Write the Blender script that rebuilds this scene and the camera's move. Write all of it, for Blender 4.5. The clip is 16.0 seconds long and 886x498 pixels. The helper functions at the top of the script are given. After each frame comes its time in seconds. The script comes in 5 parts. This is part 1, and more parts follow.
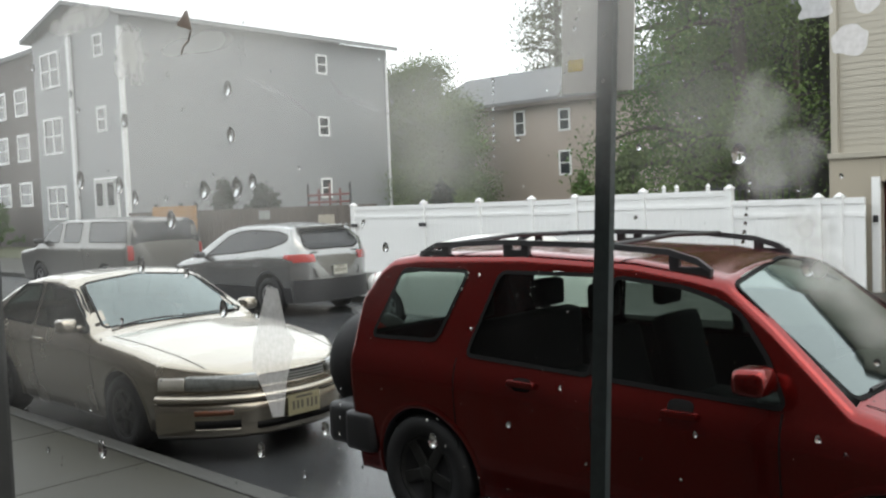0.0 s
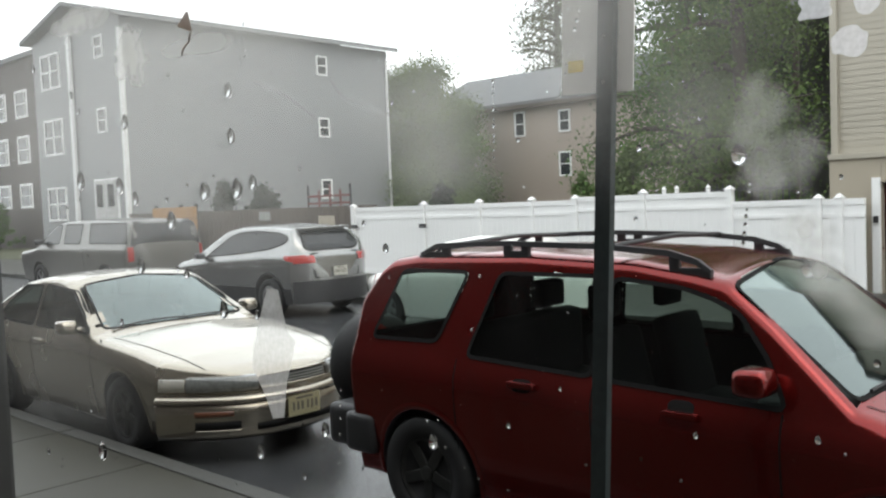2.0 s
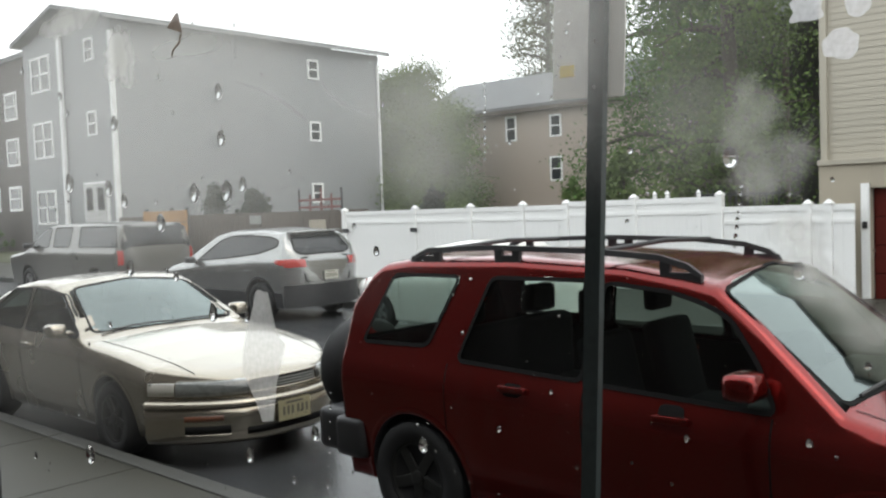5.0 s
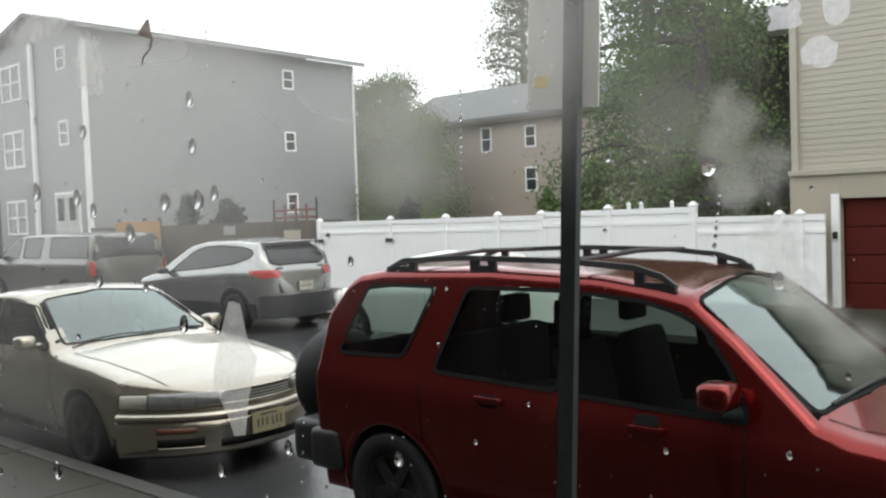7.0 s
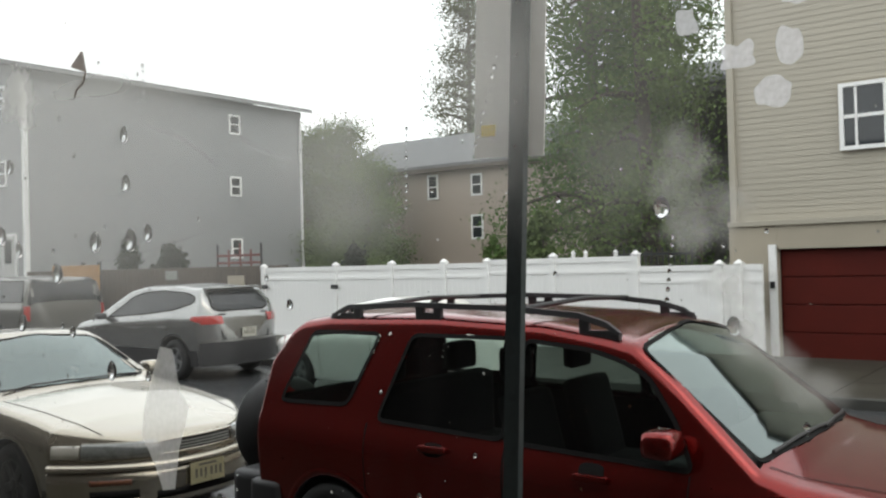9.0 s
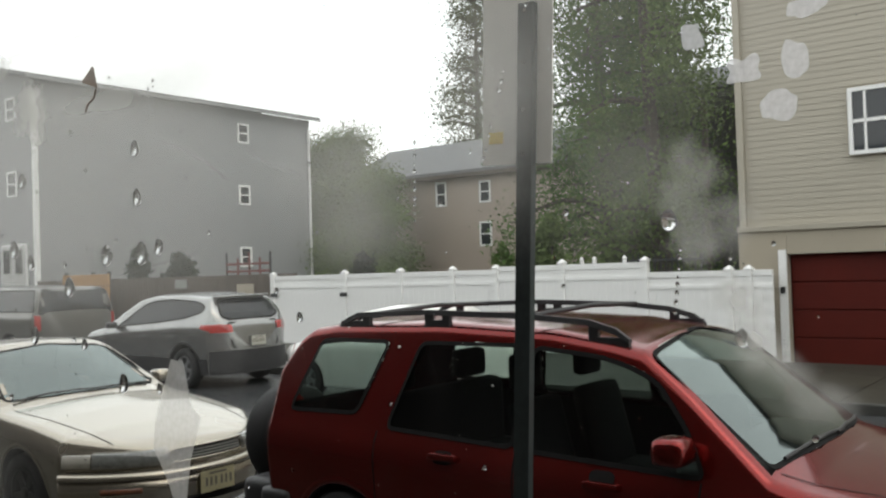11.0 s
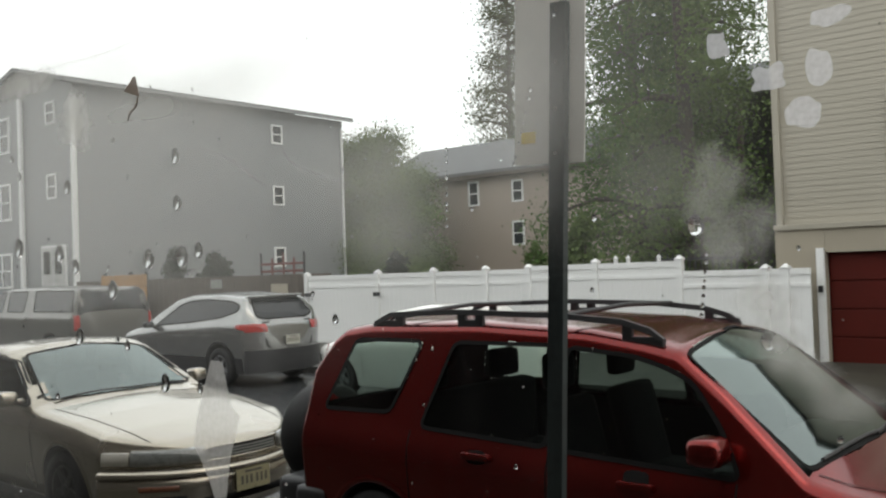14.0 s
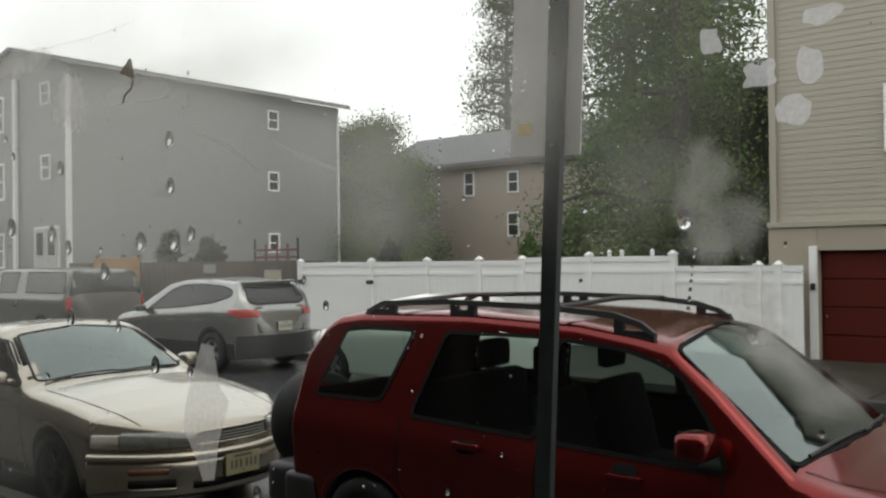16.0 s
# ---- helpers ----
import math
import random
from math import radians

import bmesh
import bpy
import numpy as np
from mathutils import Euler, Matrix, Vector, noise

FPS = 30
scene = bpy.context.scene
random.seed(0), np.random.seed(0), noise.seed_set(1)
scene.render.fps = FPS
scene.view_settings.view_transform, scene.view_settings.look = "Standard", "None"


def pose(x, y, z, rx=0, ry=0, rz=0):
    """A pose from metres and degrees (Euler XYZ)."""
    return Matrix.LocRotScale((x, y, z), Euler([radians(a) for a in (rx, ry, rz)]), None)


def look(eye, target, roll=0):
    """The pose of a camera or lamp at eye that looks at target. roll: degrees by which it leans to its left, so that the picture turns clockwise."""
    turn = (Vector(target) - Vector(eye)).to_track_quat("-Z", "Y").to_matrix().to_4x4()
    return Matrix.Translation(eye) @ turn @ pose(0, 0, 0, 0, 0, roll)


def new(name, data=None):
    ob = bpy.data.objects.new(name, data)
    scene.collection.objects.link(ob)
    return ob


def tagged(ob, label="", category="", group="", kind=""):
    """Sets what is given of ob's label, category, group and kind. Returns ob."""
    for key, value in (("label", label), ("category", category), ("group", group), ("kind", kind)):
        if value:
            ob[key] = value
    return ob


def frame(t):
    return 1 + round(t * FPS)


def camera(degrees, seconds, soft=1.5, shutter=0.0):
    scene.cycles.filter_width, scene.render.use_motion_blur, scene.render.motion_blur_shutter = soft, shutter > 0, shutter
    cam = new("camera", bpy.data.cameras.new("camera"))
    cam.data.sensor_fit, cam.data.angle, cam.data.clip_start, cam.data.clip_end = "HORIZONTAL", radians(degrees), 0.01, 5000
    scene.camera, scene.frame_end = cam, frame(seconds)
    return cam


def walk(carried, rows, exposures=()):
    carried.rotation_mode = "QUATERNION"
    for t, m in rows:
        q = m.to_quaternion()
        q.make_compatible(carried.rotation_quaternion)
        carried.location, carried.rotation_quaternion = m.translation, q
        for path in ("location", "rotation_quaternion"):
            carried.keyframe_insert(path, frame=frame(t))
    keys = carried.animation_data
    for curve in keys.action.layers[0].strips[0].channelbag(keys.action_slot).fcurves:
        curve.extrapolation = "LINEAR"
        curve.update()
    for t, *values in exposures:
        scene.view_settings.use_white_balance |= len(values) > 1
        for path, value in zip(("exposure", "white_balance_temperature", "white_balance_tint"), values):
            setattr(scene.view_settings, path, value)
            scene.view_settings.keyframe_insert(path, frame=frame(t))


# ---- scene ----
cam = camera(53.0, 16.0, soft=2.3)
EYE = 1.95
PATH = [
    (0.0, 0.0000, 0.0000, 0.0000, -3.100, 2.200, -0.000),
    (0.5, 0.0000, 0.0000, -0.0001, -3.105, 2.198, -0.033),
    (1.0, -0.0001, -0.0003, 0.0000, -3.138, 2.244, 0.061),
    (1.5, 0.0000, -0.0001, 0.0001, -3.099, 2.276, 0.110),
    (2.0, 0.0000, -0.0002, 0.0000, -3.030, 2.228, 0.009),
    (2.5, 0.0000, -0.0001, 0.0002, -2.905, 2.199, 0.060),
    (3.0, 0.0001, 0.0001, -0.0001, -2.696, 2.177, -0.178),
    (5.5, 0.0001, 0.0025, -0.0014, -2.783, 1.957, -0.830),
    (6.0, 0.0003, 0.0063, -0.0019, -2.689, 1.968, -1.751),
    (6.5, 0.0001, 0.0070, -0.0016, -2.374, 2.024, -2.066),
    (7.0, 0.0001, 0.0073, -0.0013, -2.160, 2.059, -2.147),
    (7.5, -0.0002, 0.0092, -0.0001, -2.148, 2.169, -2.591),
    (8.0, 0.0004, 0.0076, -0.0022, -1.792, 1.859, -2.314),
    (8.5, 0.0010, 0.0137, -0.0037, -0.420, 1.394, -3.673),
    (9.0, 0.0014, 0.0220, -0.0035, 0.767, 1.531, -5.617),
    (11.5, 0.0012, 0.0181, -0.0010, 1.244, 2.044, -4.671),
    (12.0, 0.0010, 0.0154, -0.0011, 1.114, 1.908, -3.927),
    (12.5, 0.0010, 0.0139, -0.0010, 1.071, 1.898, -3.617),
    (13.0, 0.0010, 0.0139, -0.0014, 1.258, 1.658, -3.512),
    (13.5, 0.0011, 0.0124, 0.0001, 1.296, 2.051, -3.217),
    (14.0, 0.0011, 0.0109, 0.0005, 1.275, 2.032, -2.939),
    (14.5, 0.0009, 0.0109, 0.0003, 1.414, 1.969, -2.882),
    (15.0, 0.0010, 0.0112, 0.0009, 1.476, 2.206, -3.017),
    (15.5, 0.0011, 0.0115, 0.0012, 1.598, 2.158, -3.147),
    (16.0, 0.0022, 0.0088, -0.0000, 0.603, 0.776, -3.339),
]
walk(cam, [(t, pose(x, y, EYE + z, 90 + pitch, roll, yaw)) for t, x, y, z, pitch, roll, yaw in PATH], exposures=[(0.0, 0.10, 6600, 10), (3.2, 0.10, 6600, 10), (6.5, 0.08, 6650, 10), (8.0, 0.02, 6650, 10), (9.0, -0.15, 6750, 10), (12.0, -0.32, 6850, 10), (14.5, -0.46, 6900, 10), (15.5, -0.56, 6950, 10), (16.0, -0.60, 6950, 10)])

# ---- light ----
world = bpy.data.worlds.new("overcast_sky")
scene.world = world
world.use_nodes = True
wn, wl = world.node_tree.nodes, world.node_tree.links
sky = wn.new("ShaderNodeTexSky")
sky.sky_type, sky.sun_disc = "NISHITA", False
sky.sun_elevation, sky.sun_rotation = radians(55), radians(140)
sky.air_density, sky.dust_density = 2.0, 6.0
cloud = wn.new("ShaderNodeMix")
cloud.data_type = "RGBA"
cloud.inputs["Factor"].default_value = 0.85
cloud.inputs["B"].default_value = (13.0, 13.6, 14.0, 1)
wl.new(sky.outputs["Color"], cloud.inputs["A"])
wl.new(cloud.outputs["Result"], wn["Background"].inputs["Color"])
wn["Background"].inputs["Strength"].default_value = 0.17
sun = new("sun", bpy.data.lights.new("sun", "SUN"))
sun.data.energy, sun.data.angle, sun.data.color = 0.5, radians(30), (1.0, 0.97, 0.93)
sun.matrix_world = look((12, 6, 25), (0, 10, 0))

# ---- frame of the street: u along the near kerb, v across the street, z up ----
BASE = pose(0, 0, 0, 0, 0, -43.0)


# ---- materials ----
def material(name, colour, rough=0.6, metal=0.0, vary=0.12, scale=3.0, fine=40.0, bump=0.0, coat=0.0, spec=0.5, random_piece=0.0, tint=None):
    m = bpy.data.materials.new(name)
    m.use_nodes = True
    n, l = m.node_tree.nodes, m.node_tree.links
    b = n["Principled BSDF"]
    b.inputs["Metallic"].default_value = metal
    b.inputs["Coat Weight"].default_value = coat
    b.inputs["Coat Roughness"].default_value = 0.06
    b.inputs["Specular IOR Level"].default_value = spec
    co = n.new("ShaderNodeTexCoord")
    big, small = n.new("ShaderNodeTexNoise"), n.new("ShaderNodeTexNoise")
    big.inputs["Scale"].default_value, big.inputs["Detail"].default_value = scale, 5
    small.inputs["Scale"].default_value, small.inputs["Detail"].default_value = fine, 3
    l.new(co.outputs["Object"], big.inputs["Vector"])
    l.new(co.outputs["Object"], small.inputs["Vector"])
    add = n.new("ShaderNodeMath")
    add.operation = "ADD"
    l.new(big.outputs["Fac"], add.inputs[0])
    l.new(small.outputs["Fac"], add.inputs[1])
    last = add.outputs[0]
    if random_piece:
        info, mul, plus = n.new("ShaderNodeObjectInfo"), n.new("ShaderNodeMath"), n.new("ShaderNodeMath")
        mul.operation, mul.inputs[1].default_value = "MULTIPLY", random_piece
        plus.operation = "ADD"
        l.new(info.outputs["Random"], mul.inputs[0])
        l.new(mul.outputs[0], plus.inputs[0])
        l.new(last, plus.inputs[1])
        last = plus.outputs[0]
    ramp = n.new("ShaderNodeMapRange")
    ramp.inputs["From Min"].default_value, ramp.inputs["From Max"].default_value = 0.6, 1.4 + random_piece
    l.new(last, ramp.inputs["Value"])
    mix = n.new("ShaderNodeMix")
    mix.data_type = "RGBA"
    dark = [c * (1 - vary) for c in colour]
    light = [min(1, c * (1 + vary)) for c in (tint or colour)]
    mix.inputs["A"].default_value, mix.inputs["B"].default_value = (*dark, 1), (*light, 1)
    l.new(ramp.outputs["Result"], mix.inputs["Factor"])
    l.new(mix.outputs["Result"], b.inputs["Base Color"])
    r = n.new("ShaderNodeMapRange")
    r.inputs["To Min"].default_value, r.inputs["To Max"].default_value = max(0.01, rough * 0.8), min(1, rough * 1.2)
    l.new(big.outputs["Fac"], r.inputs["Value"])
    l.new(r.outputs["Result"], b.inputs["Roughness"])
    if bump:
        bp = n.new("ShaderNodeBump")
        bp.inputs["Strength"].default_value, bp.inputs["Distance"].default_value = bump, 0.01
        l.new(add.outputs[0], bp.inputs["Height"])
        l.new(bp.outputs["Normal"], b.inputs["Normal"])
    return m


def lapped(name, colour, pitch, rough=0.6, depth=0.02):
    """Siding too far off for boards of its own: saw-tooth relief by height."""
    m = material(name, colour, rough, vary=0.06, scale=0.4, fine=6.0)
    n, l = m.node_tree.nodes, m.node_tree.links
    co, sep, saw, bp = n.new("ShaderNodeTexCoord"), n.new("ShaderNodeSeparateXYZ"), n.new("ShaderNodeMath"), n.new("ShaderNodeBump")
    l.new(co.outputs["Object"], sep.inputs[0])
    saw.operation, saw.inputs[1].default_value = "PINGPONG", pitch
    l.new(sep.outputs["Z"], saw.inputs[0])
    bp.inputs["Strength"].default_value, bp.inputs["Distance"].default_value = 0.5, depth
    l.new(saw.outputs[0], bp.inputs["Height"])
    l.new(bp.outputs["Normal"], n["Principled BSDF"].inputs["Normal"])
    return m


def clear(name, tint=(0.8, 0.85, 0.85), rough=0.02, see=0.5, least=0.07, gloss=(0.8, 0.8, 0.8)):
    """Car or window glass: a mirror by angle, and see-through by tint."""
    m = bpy.data.materials.new(name)
    m.use_nodes = True
    n, l = m.node_tree.nodes, m.node_tree.links
    n.remove(n["Principled BSDF"])
    tr, gl, lw, mx = n.new("ShaderNodeBsdfTransparent"), n.new("ShaderNodeBsdfGlossy"), n.new("ShaderNodeLayerWeight"), n.new("ShaderNodeMixShader")
    pw, fr = n.new("ShaderNodeMath"), n.new("ShaderNodeMapRange")
    tr.inputs["Color"].default_value = (*[c * see for c in tint], 1)
    gl.inputs["Roughness"].default_value = rough
    gl.inputs["Color"].default_value = (*gloss, 1)
    lw.inputs["Blend"].default_value = 0.5
    pw.operation, pw.inputs[1].default_value = "POWER", 4.0
    fr.inputs["To Min"].default_value, fr.inputs["To Max"].default_value = least, 1.0
    l.new(lw.outputs["Facing"], pw.inputs[0])
    l.new(pw.outputs[0], fr.inputs["Value"])
    l.new(fr.outputs[0], mx.inputs[0])
    l.new(tr.outputs[0], mx.inputs[1])
    l.new(gl.outputs[0], mx.inputs[2])
    l.new(mx.outputs[0], n["Material Output"].inputs[0])
    return m


asphalt = material("wet_asphalt", (0.05, 0.052, 0.055), 0.22, vary=0.35, scale=0.6, fine=60, bump=0.25)
concrete = material("damp_concrete", (0.030, 0.030, 0.025), 0.5, vary=0.3, scale=0.9, fine=45, bump=0.25, random_piece=0.3, spec=0.25, tint=(0.036, 0.034, 0.025))
kerb_stone = material("kerb_concrete", (0.04, 0.04, 0.035), 0.6, vary=0.2, scale=2, fine=50, bump=0.3)
soil = material("grass_and_soil", (0.05, 0.055, 0.025), 0.95, vary=0.5, scale=0.7, fine=12, bump=0.8)
vinyl = material("white_vinyl", (0.8, 0.8, 0.79), 0.4, vary=0.05, scale=1.2, fine=25)
white_paint = material("white_trim", (0.78, 0.78, 0.77), 0.5, vary=0.06)
black_metal = material("black_metal", (0.02, 0.022, 0.024), 0.5, vary=0.3)
grey_siding = lapped("grey_siding", (0.24, 0.248, 0.256), 0.11)
brown_brick = material("dark_brown_brick", (0.06, 0.052, 0.048), 0.9, vary=0.25, scale=1, fine=14, bump=0.4)
tan_siding = lapped("tan_siding", (0.36, 0.30, 0.255), 0.12)
dark_siding = lapped("dark_siding", (0.06, 0.06, 0.055), 0.13)
beige_board = material("beige_vinyl_board", (0.36, 0.33, 0.27), 0.5, vary=0.06, scale=0.8, fine=14, random_piece=0.25)
beige_stucco = material("beige_render", (0.35, 0.31, 0.245), 0.85, vary=0.08, scale=1.1, fine=30, bump=0.2)
red_door = material("oxide_red_door", (0.075, 0.008, 0.0045), 0.6, spec=0.2, vary=0.2, scale=1.4, fine=20)
shingle = material("grey_shingles", (0.14, 0.145, 0.15), 0.9, vary=0.25, scale=1.5, fine=9, bump=0.5)
house_glass = material("dark_window_glass", (0.02, 0.024, 0.028), 0.05, vary=0.3, spec=0.6)
dark_wood = material("weathered_wood", (0.085, 0.068, 0.055), 0.85, vary=0.35, scale=2, fine=18, bump=0.3, random_piece=0.5)
orange_paint = material("orange_plastic", (0.34, 0.17, 0.05), 0.6, vary=0.15)
rust_red = material("red_lead_paint", (0.14, 0.045, 0.04), 0.6, vary=0.2)
bark = material("bark", (0.06, 0.05, 0.04), 0.95, vary=0.3, scale=4, fine=25, bump=0.8)
interior_plaster = material("interior_plaster", (0.35, 0.33, 0.30), 0.85, vary=0.05)
dark_frame = material("dark_window_frame", (0.025, 0.024, 0.022), 0.5, vary=0.3)
galvanised = material("dark_green_post", (0.035, 0.045, 0.045), 0.45, metal=0.3, vary=0.3, scale=6)
sign_back = material("bare_aluminium", (0.86, 0.83, 0.77), 0.6, metal=0.0, vary=0.08, scale=5, fine=70)
yellow_label = material("yellow_sticker", (0.85, 0.60, 0.04), 0.6, vary=0.1)
rubber = material("tyre_rubber", (0.011, 0.011, 0.012), 0.75, vary=0.3, scale=8, fine=60)
alloy = material("alloy_rim", (0.33, 0.33, 0.34), 0.35, metal=0.8, vary=0.15)
black_plastic = material("black_plastic", (0.022, 0.022, 0.024), 0.45, vary=0.2)
red_paint = material("red_car_paint", (0.165, 0.0085, 0.0065), 0.23, metal=0.82, vary=0.2, scale=1.5, fine=90, coat=0.5)
champagne = material("champagne_car_paint", (0.36, 0.325, 0.265), 0.26, metal=0.85, vary=0.07, scale=1.5, fine=90, coat=0.7)
silver = material("silver_car_paint", (0.29, 0.29, 0.283), 0.25, metal=0.85, vary=0.07, scale=1.5, fine=90, coat=0.7)
grey_brown = material("pewter_car_paint", (0.13, 0.125, 0.115), 0.3, metal=0.7, vary=0.08, scale=1.5, fine=90, coat=0.6)
white_car = material("white_car_paint", (0.75, 0.74, 0.71), 0.3, vary=0.04, coat=0.7)
car_glass = clear("tinted_car_glass", (0.76, 0.86, 0.81), see=0.8, least=0.04)
wet_screen = clear("wet_windscreen", (0.74, 0.84, 0.80), rough=0.05, see=0.5, least=0.19, gloss=(0.70, 0.79, 0.775))
privacy_glass = material("privacy_glass", (0.012, 0.014, 0.016), 0.05, vary=0.1, spec=0.35)
tail_red = material("red_lamp_lens", (0.36, 0.02, 0.015), 0.12, vary=0.1, coat=0.8)
lamp_clear = material("clear_lamp_lens", (0.11, 0.115, 0.11), 0.1, vary=0.35, scale=12, coat=1.0)
lamp_pale = material("pale_lamp_lens", (0.30, 0.29, 0.26), 0.12, vary=0.15, scale=12, coat=1.0)
amber_lens = material("amber_lamp_lens", (0.16, 0.06, 0.03), 0.2, vary=0.15, coat=0.6)
cloth = material("dark_seat_cloth", (0.009, 0.009, 0.010), 0.95, spec=0.1, vary=0.2)
plate_paint = material("pale_yellow_plate", (0.34, 0.31, 0.19), 0.5, vary=0.1, scale=6)
plate_ink = material("plate_ink", (0.12, 0.11, 0.09), 0.6)
chrome = material("chrome", (0.6, 0.6, 0.6), 0.15, metal=1.0, vary=0.05)
seam_black = material("door_gap", (0.008, 0.008, 0.008), 0.8, vary=0.1, spec=0.15)
grey_trim = material("grey_car_trim", (0.24, 0.245, 0.23), 0.7, vary=0.1)
door_grey = material("aged_white_door", (0.45, 0.45, 0.44), 0.5, vary=0.1)
# much darker metal than the alloy rim, for the two near cars
dark_rim = material("dark_metal_rim", (0.04, 0.04, 0.039), 0.45, metal=0.6, vary=0.25)
plate_white = material("pale_number_plate", (0.45, 0.44, 0.38), 0.5, vary=0.1, scale=6)


# ---- mesh helpers ----
def mesh_of(name, bm, mats, smooth=False):
    bmesh.ops.recalc_face_normals(bm, faces=bm.faces)
    me = bpy.data.meshes.new(name)
    bm.to_mesh(me)
    bm.free()
    for m in mats if isinstance(mats, (list, tuple)) else [mats]:
        me.materials.append(m)
    if smooth:
        for p in me.polygons:
            p.use_smooth = True
    return me


def part(name, bm, mat, parent, label="", smooth=False, at=None):
    ob = new(name, mesh_of(name, bm, mat, smooth))
    ob.parent = parent
    if at is not None:
        ob.matrix_basis = at
    if label:
        ob["label"] = label
    return ob


def thing(name, label, category, m, group="", kind=""):
    ob = new(name)
    ob.matrix_basis = BASE @ m
    return tagged(ob, label, category, group, kind)


def solid(name, bm, mat, m, label, category, group="", kind="", smooth=False):
    ob = new(name, mesh_of(name, bm, mat, smooth))
    ob.matrix_basis = BASE @ m
    return tagged(ob, label, category, group, kind)


def box(lo, hi, bevel=0.0, bm=None):
    own = bm is None
    if own:
        bm = bmesh.new()
    x, y, z = [(a + b) / 2 for a, b in zip(lo, hi)]
    r = bmesh.ops.create_cube(bm, size=1, matrix=Matrix.Translation((x, y, z)) @ Matrix.Diagonal((*[b - a for a, b in zip(lo, hi)], 1)))
    if bevel:
        edges = {e for v in r["verts"] for e in v.link_edges}
        bmesh.ops.bevel(bm, geom=list(edges), offset=bevel, segments=2, affect="EDGES", profile=0.6)
    return bm


def tube(points, radius, sides=8, bm=None, taper=None):
    bm = bm or bmesh.new()
    rings = []
    pts = [Vector(p) for p in points]
    for i, p in enumerate(pts):
        d = (pts[min(i + 1, len(pts) - 1)] - pts[max(i - 1, 0)]).normalized()
        q = d.to_track_quat("Z", "Y")
        r = radius if taper is None else radius + (taper - radius) * i / (len(pts) - 1)
        rings.append([bm.verts.new(p + q @ Vector((r * math.cos(2 * math.pi * k / sides), r * math.sin(2 * math.pi * k / sides), 0))) for k in range(sides)])
    for a, b in zip(rings, rings[1:]):
        for k in range(sides):
            bm.faces.new((a[k], a[(k + 1) % sides], b[(k + 1) % sides], b[k]))
    bm.faces.new(rings[0][::-1])
    bm.faces.new(rings[-1])
    return bm


def lathe(profile, sides=32, axis="y"):
    """Turn (radius, along) pairs round an axis."""
    bm = bmesh.new()
    rings = []
    for r, h in profile:
        ring = []
        for k in range(sides):
            a = 2 * math.pi * k / sides
            c, s = r * math.cos(a), r * math.sin(a)
            ring.append(bm.verts.new((c, h, s) if axis == "y" else (c, s, h)))
        rings.append(ring)
    for a, b in zip(rings, rings[1:]):
        for k in range(sides):
            bm.faces.new((a[k], a[(k + 1) % sides], b[(k + 1) % sides], b[k]))
    bm.faces.new(rings[0])
    bm.faces.new(rings[-1])
    return bm


def lerp(table, x):
    return float(np.interp(x, [t[0] for t in table], [t[1] for t in table]))


# ---- ground, street, kerbs, pavements ----
def flat(lo, hi, z, nx=1, ny=1):
    bm = bmesh.new()
    g = [[bm.verts.new((lo[0] + (hi[0] - lo[0]) * i / nx, lo[1] + (hi[1] - lo[1]) * j / ny, z)) for j in range(ny + 1)] for i in range(nx + 1)]
    for i in range(nx):
        for j in range(ny):
            bm.faces.new((g[i][j], g[i + 1][j], g[i + 1][j + 1], g[i][j + 1]))
    return bm


NEAR_KERB, FAR_KERB, FAR_LINE = 3.32, 11.65, 15.95
solid("ground", flat((-600, -600), (600, 600), -0.03), soil, pose(0, 0, 0), "dark wet soil and grass reaching the horizon", "ground", kind="structure")
solid("road", box((-90, NEAR_KERB, -0.025), (60, FAR_KERB, 0.0)), asphalt, pose(0, 0, 0), "wet dark asphalt street shining with rain", "road", kind="structure")


def kerb(name, v0, v1):
    ob = thing(name, "pale concrete kerb along the wet street", "kerb", pose(0, 0, 0), kind="structure")
    me = mesh_of("kerb_stone", box((-1.49, v0, -0.03), (1.49, v1, 0.135), 0.015), kerb_stone)
    for i in range(-14, 8):
        o = new("kerb_stone", me)
        o.parent, o.location = ob, (i * 3.0, 0, 0)
    return ob


kerb("kerb_near", NEAR_KERB - 0.15, NEAR_KERB)
kerb("kerb_far", FAR_KERB, FAR_KERB + 0.15)


def paving(name, v0, v1, u0, u1):
    ob = thing(name, "damp grey concrete pavement in square slabs", "pavement", pose(0, 0, 0), kind="structure")
    part("bed", box((u0, v0, -0.025), (u1, v1, 0.115)), concrete, ob)
    step = 1.5
    rows = max(1, round((v1 - v0) / step))
    w = (v1 - v0) / rows
    me = mesh_of("slab", box((0.006, 0.006, 0.10), (step - 0.006, w - 0.006, 0.13), 0.006), concrete)
    for i in range(int((u1 - u0) / step)):
        for j in range(rows):
            o = new("slab", me)
            o.parent, o.location = ob, (u0 + i * step, v0 + j * w, 0)
    return ob


paving("pavement_near", 0.52, NEAR_KERB - 0.155, -30, 9)
paving("pavement_far", FAR_KERB + 0.155, FAR_LINE - 0.1, -42, 15)


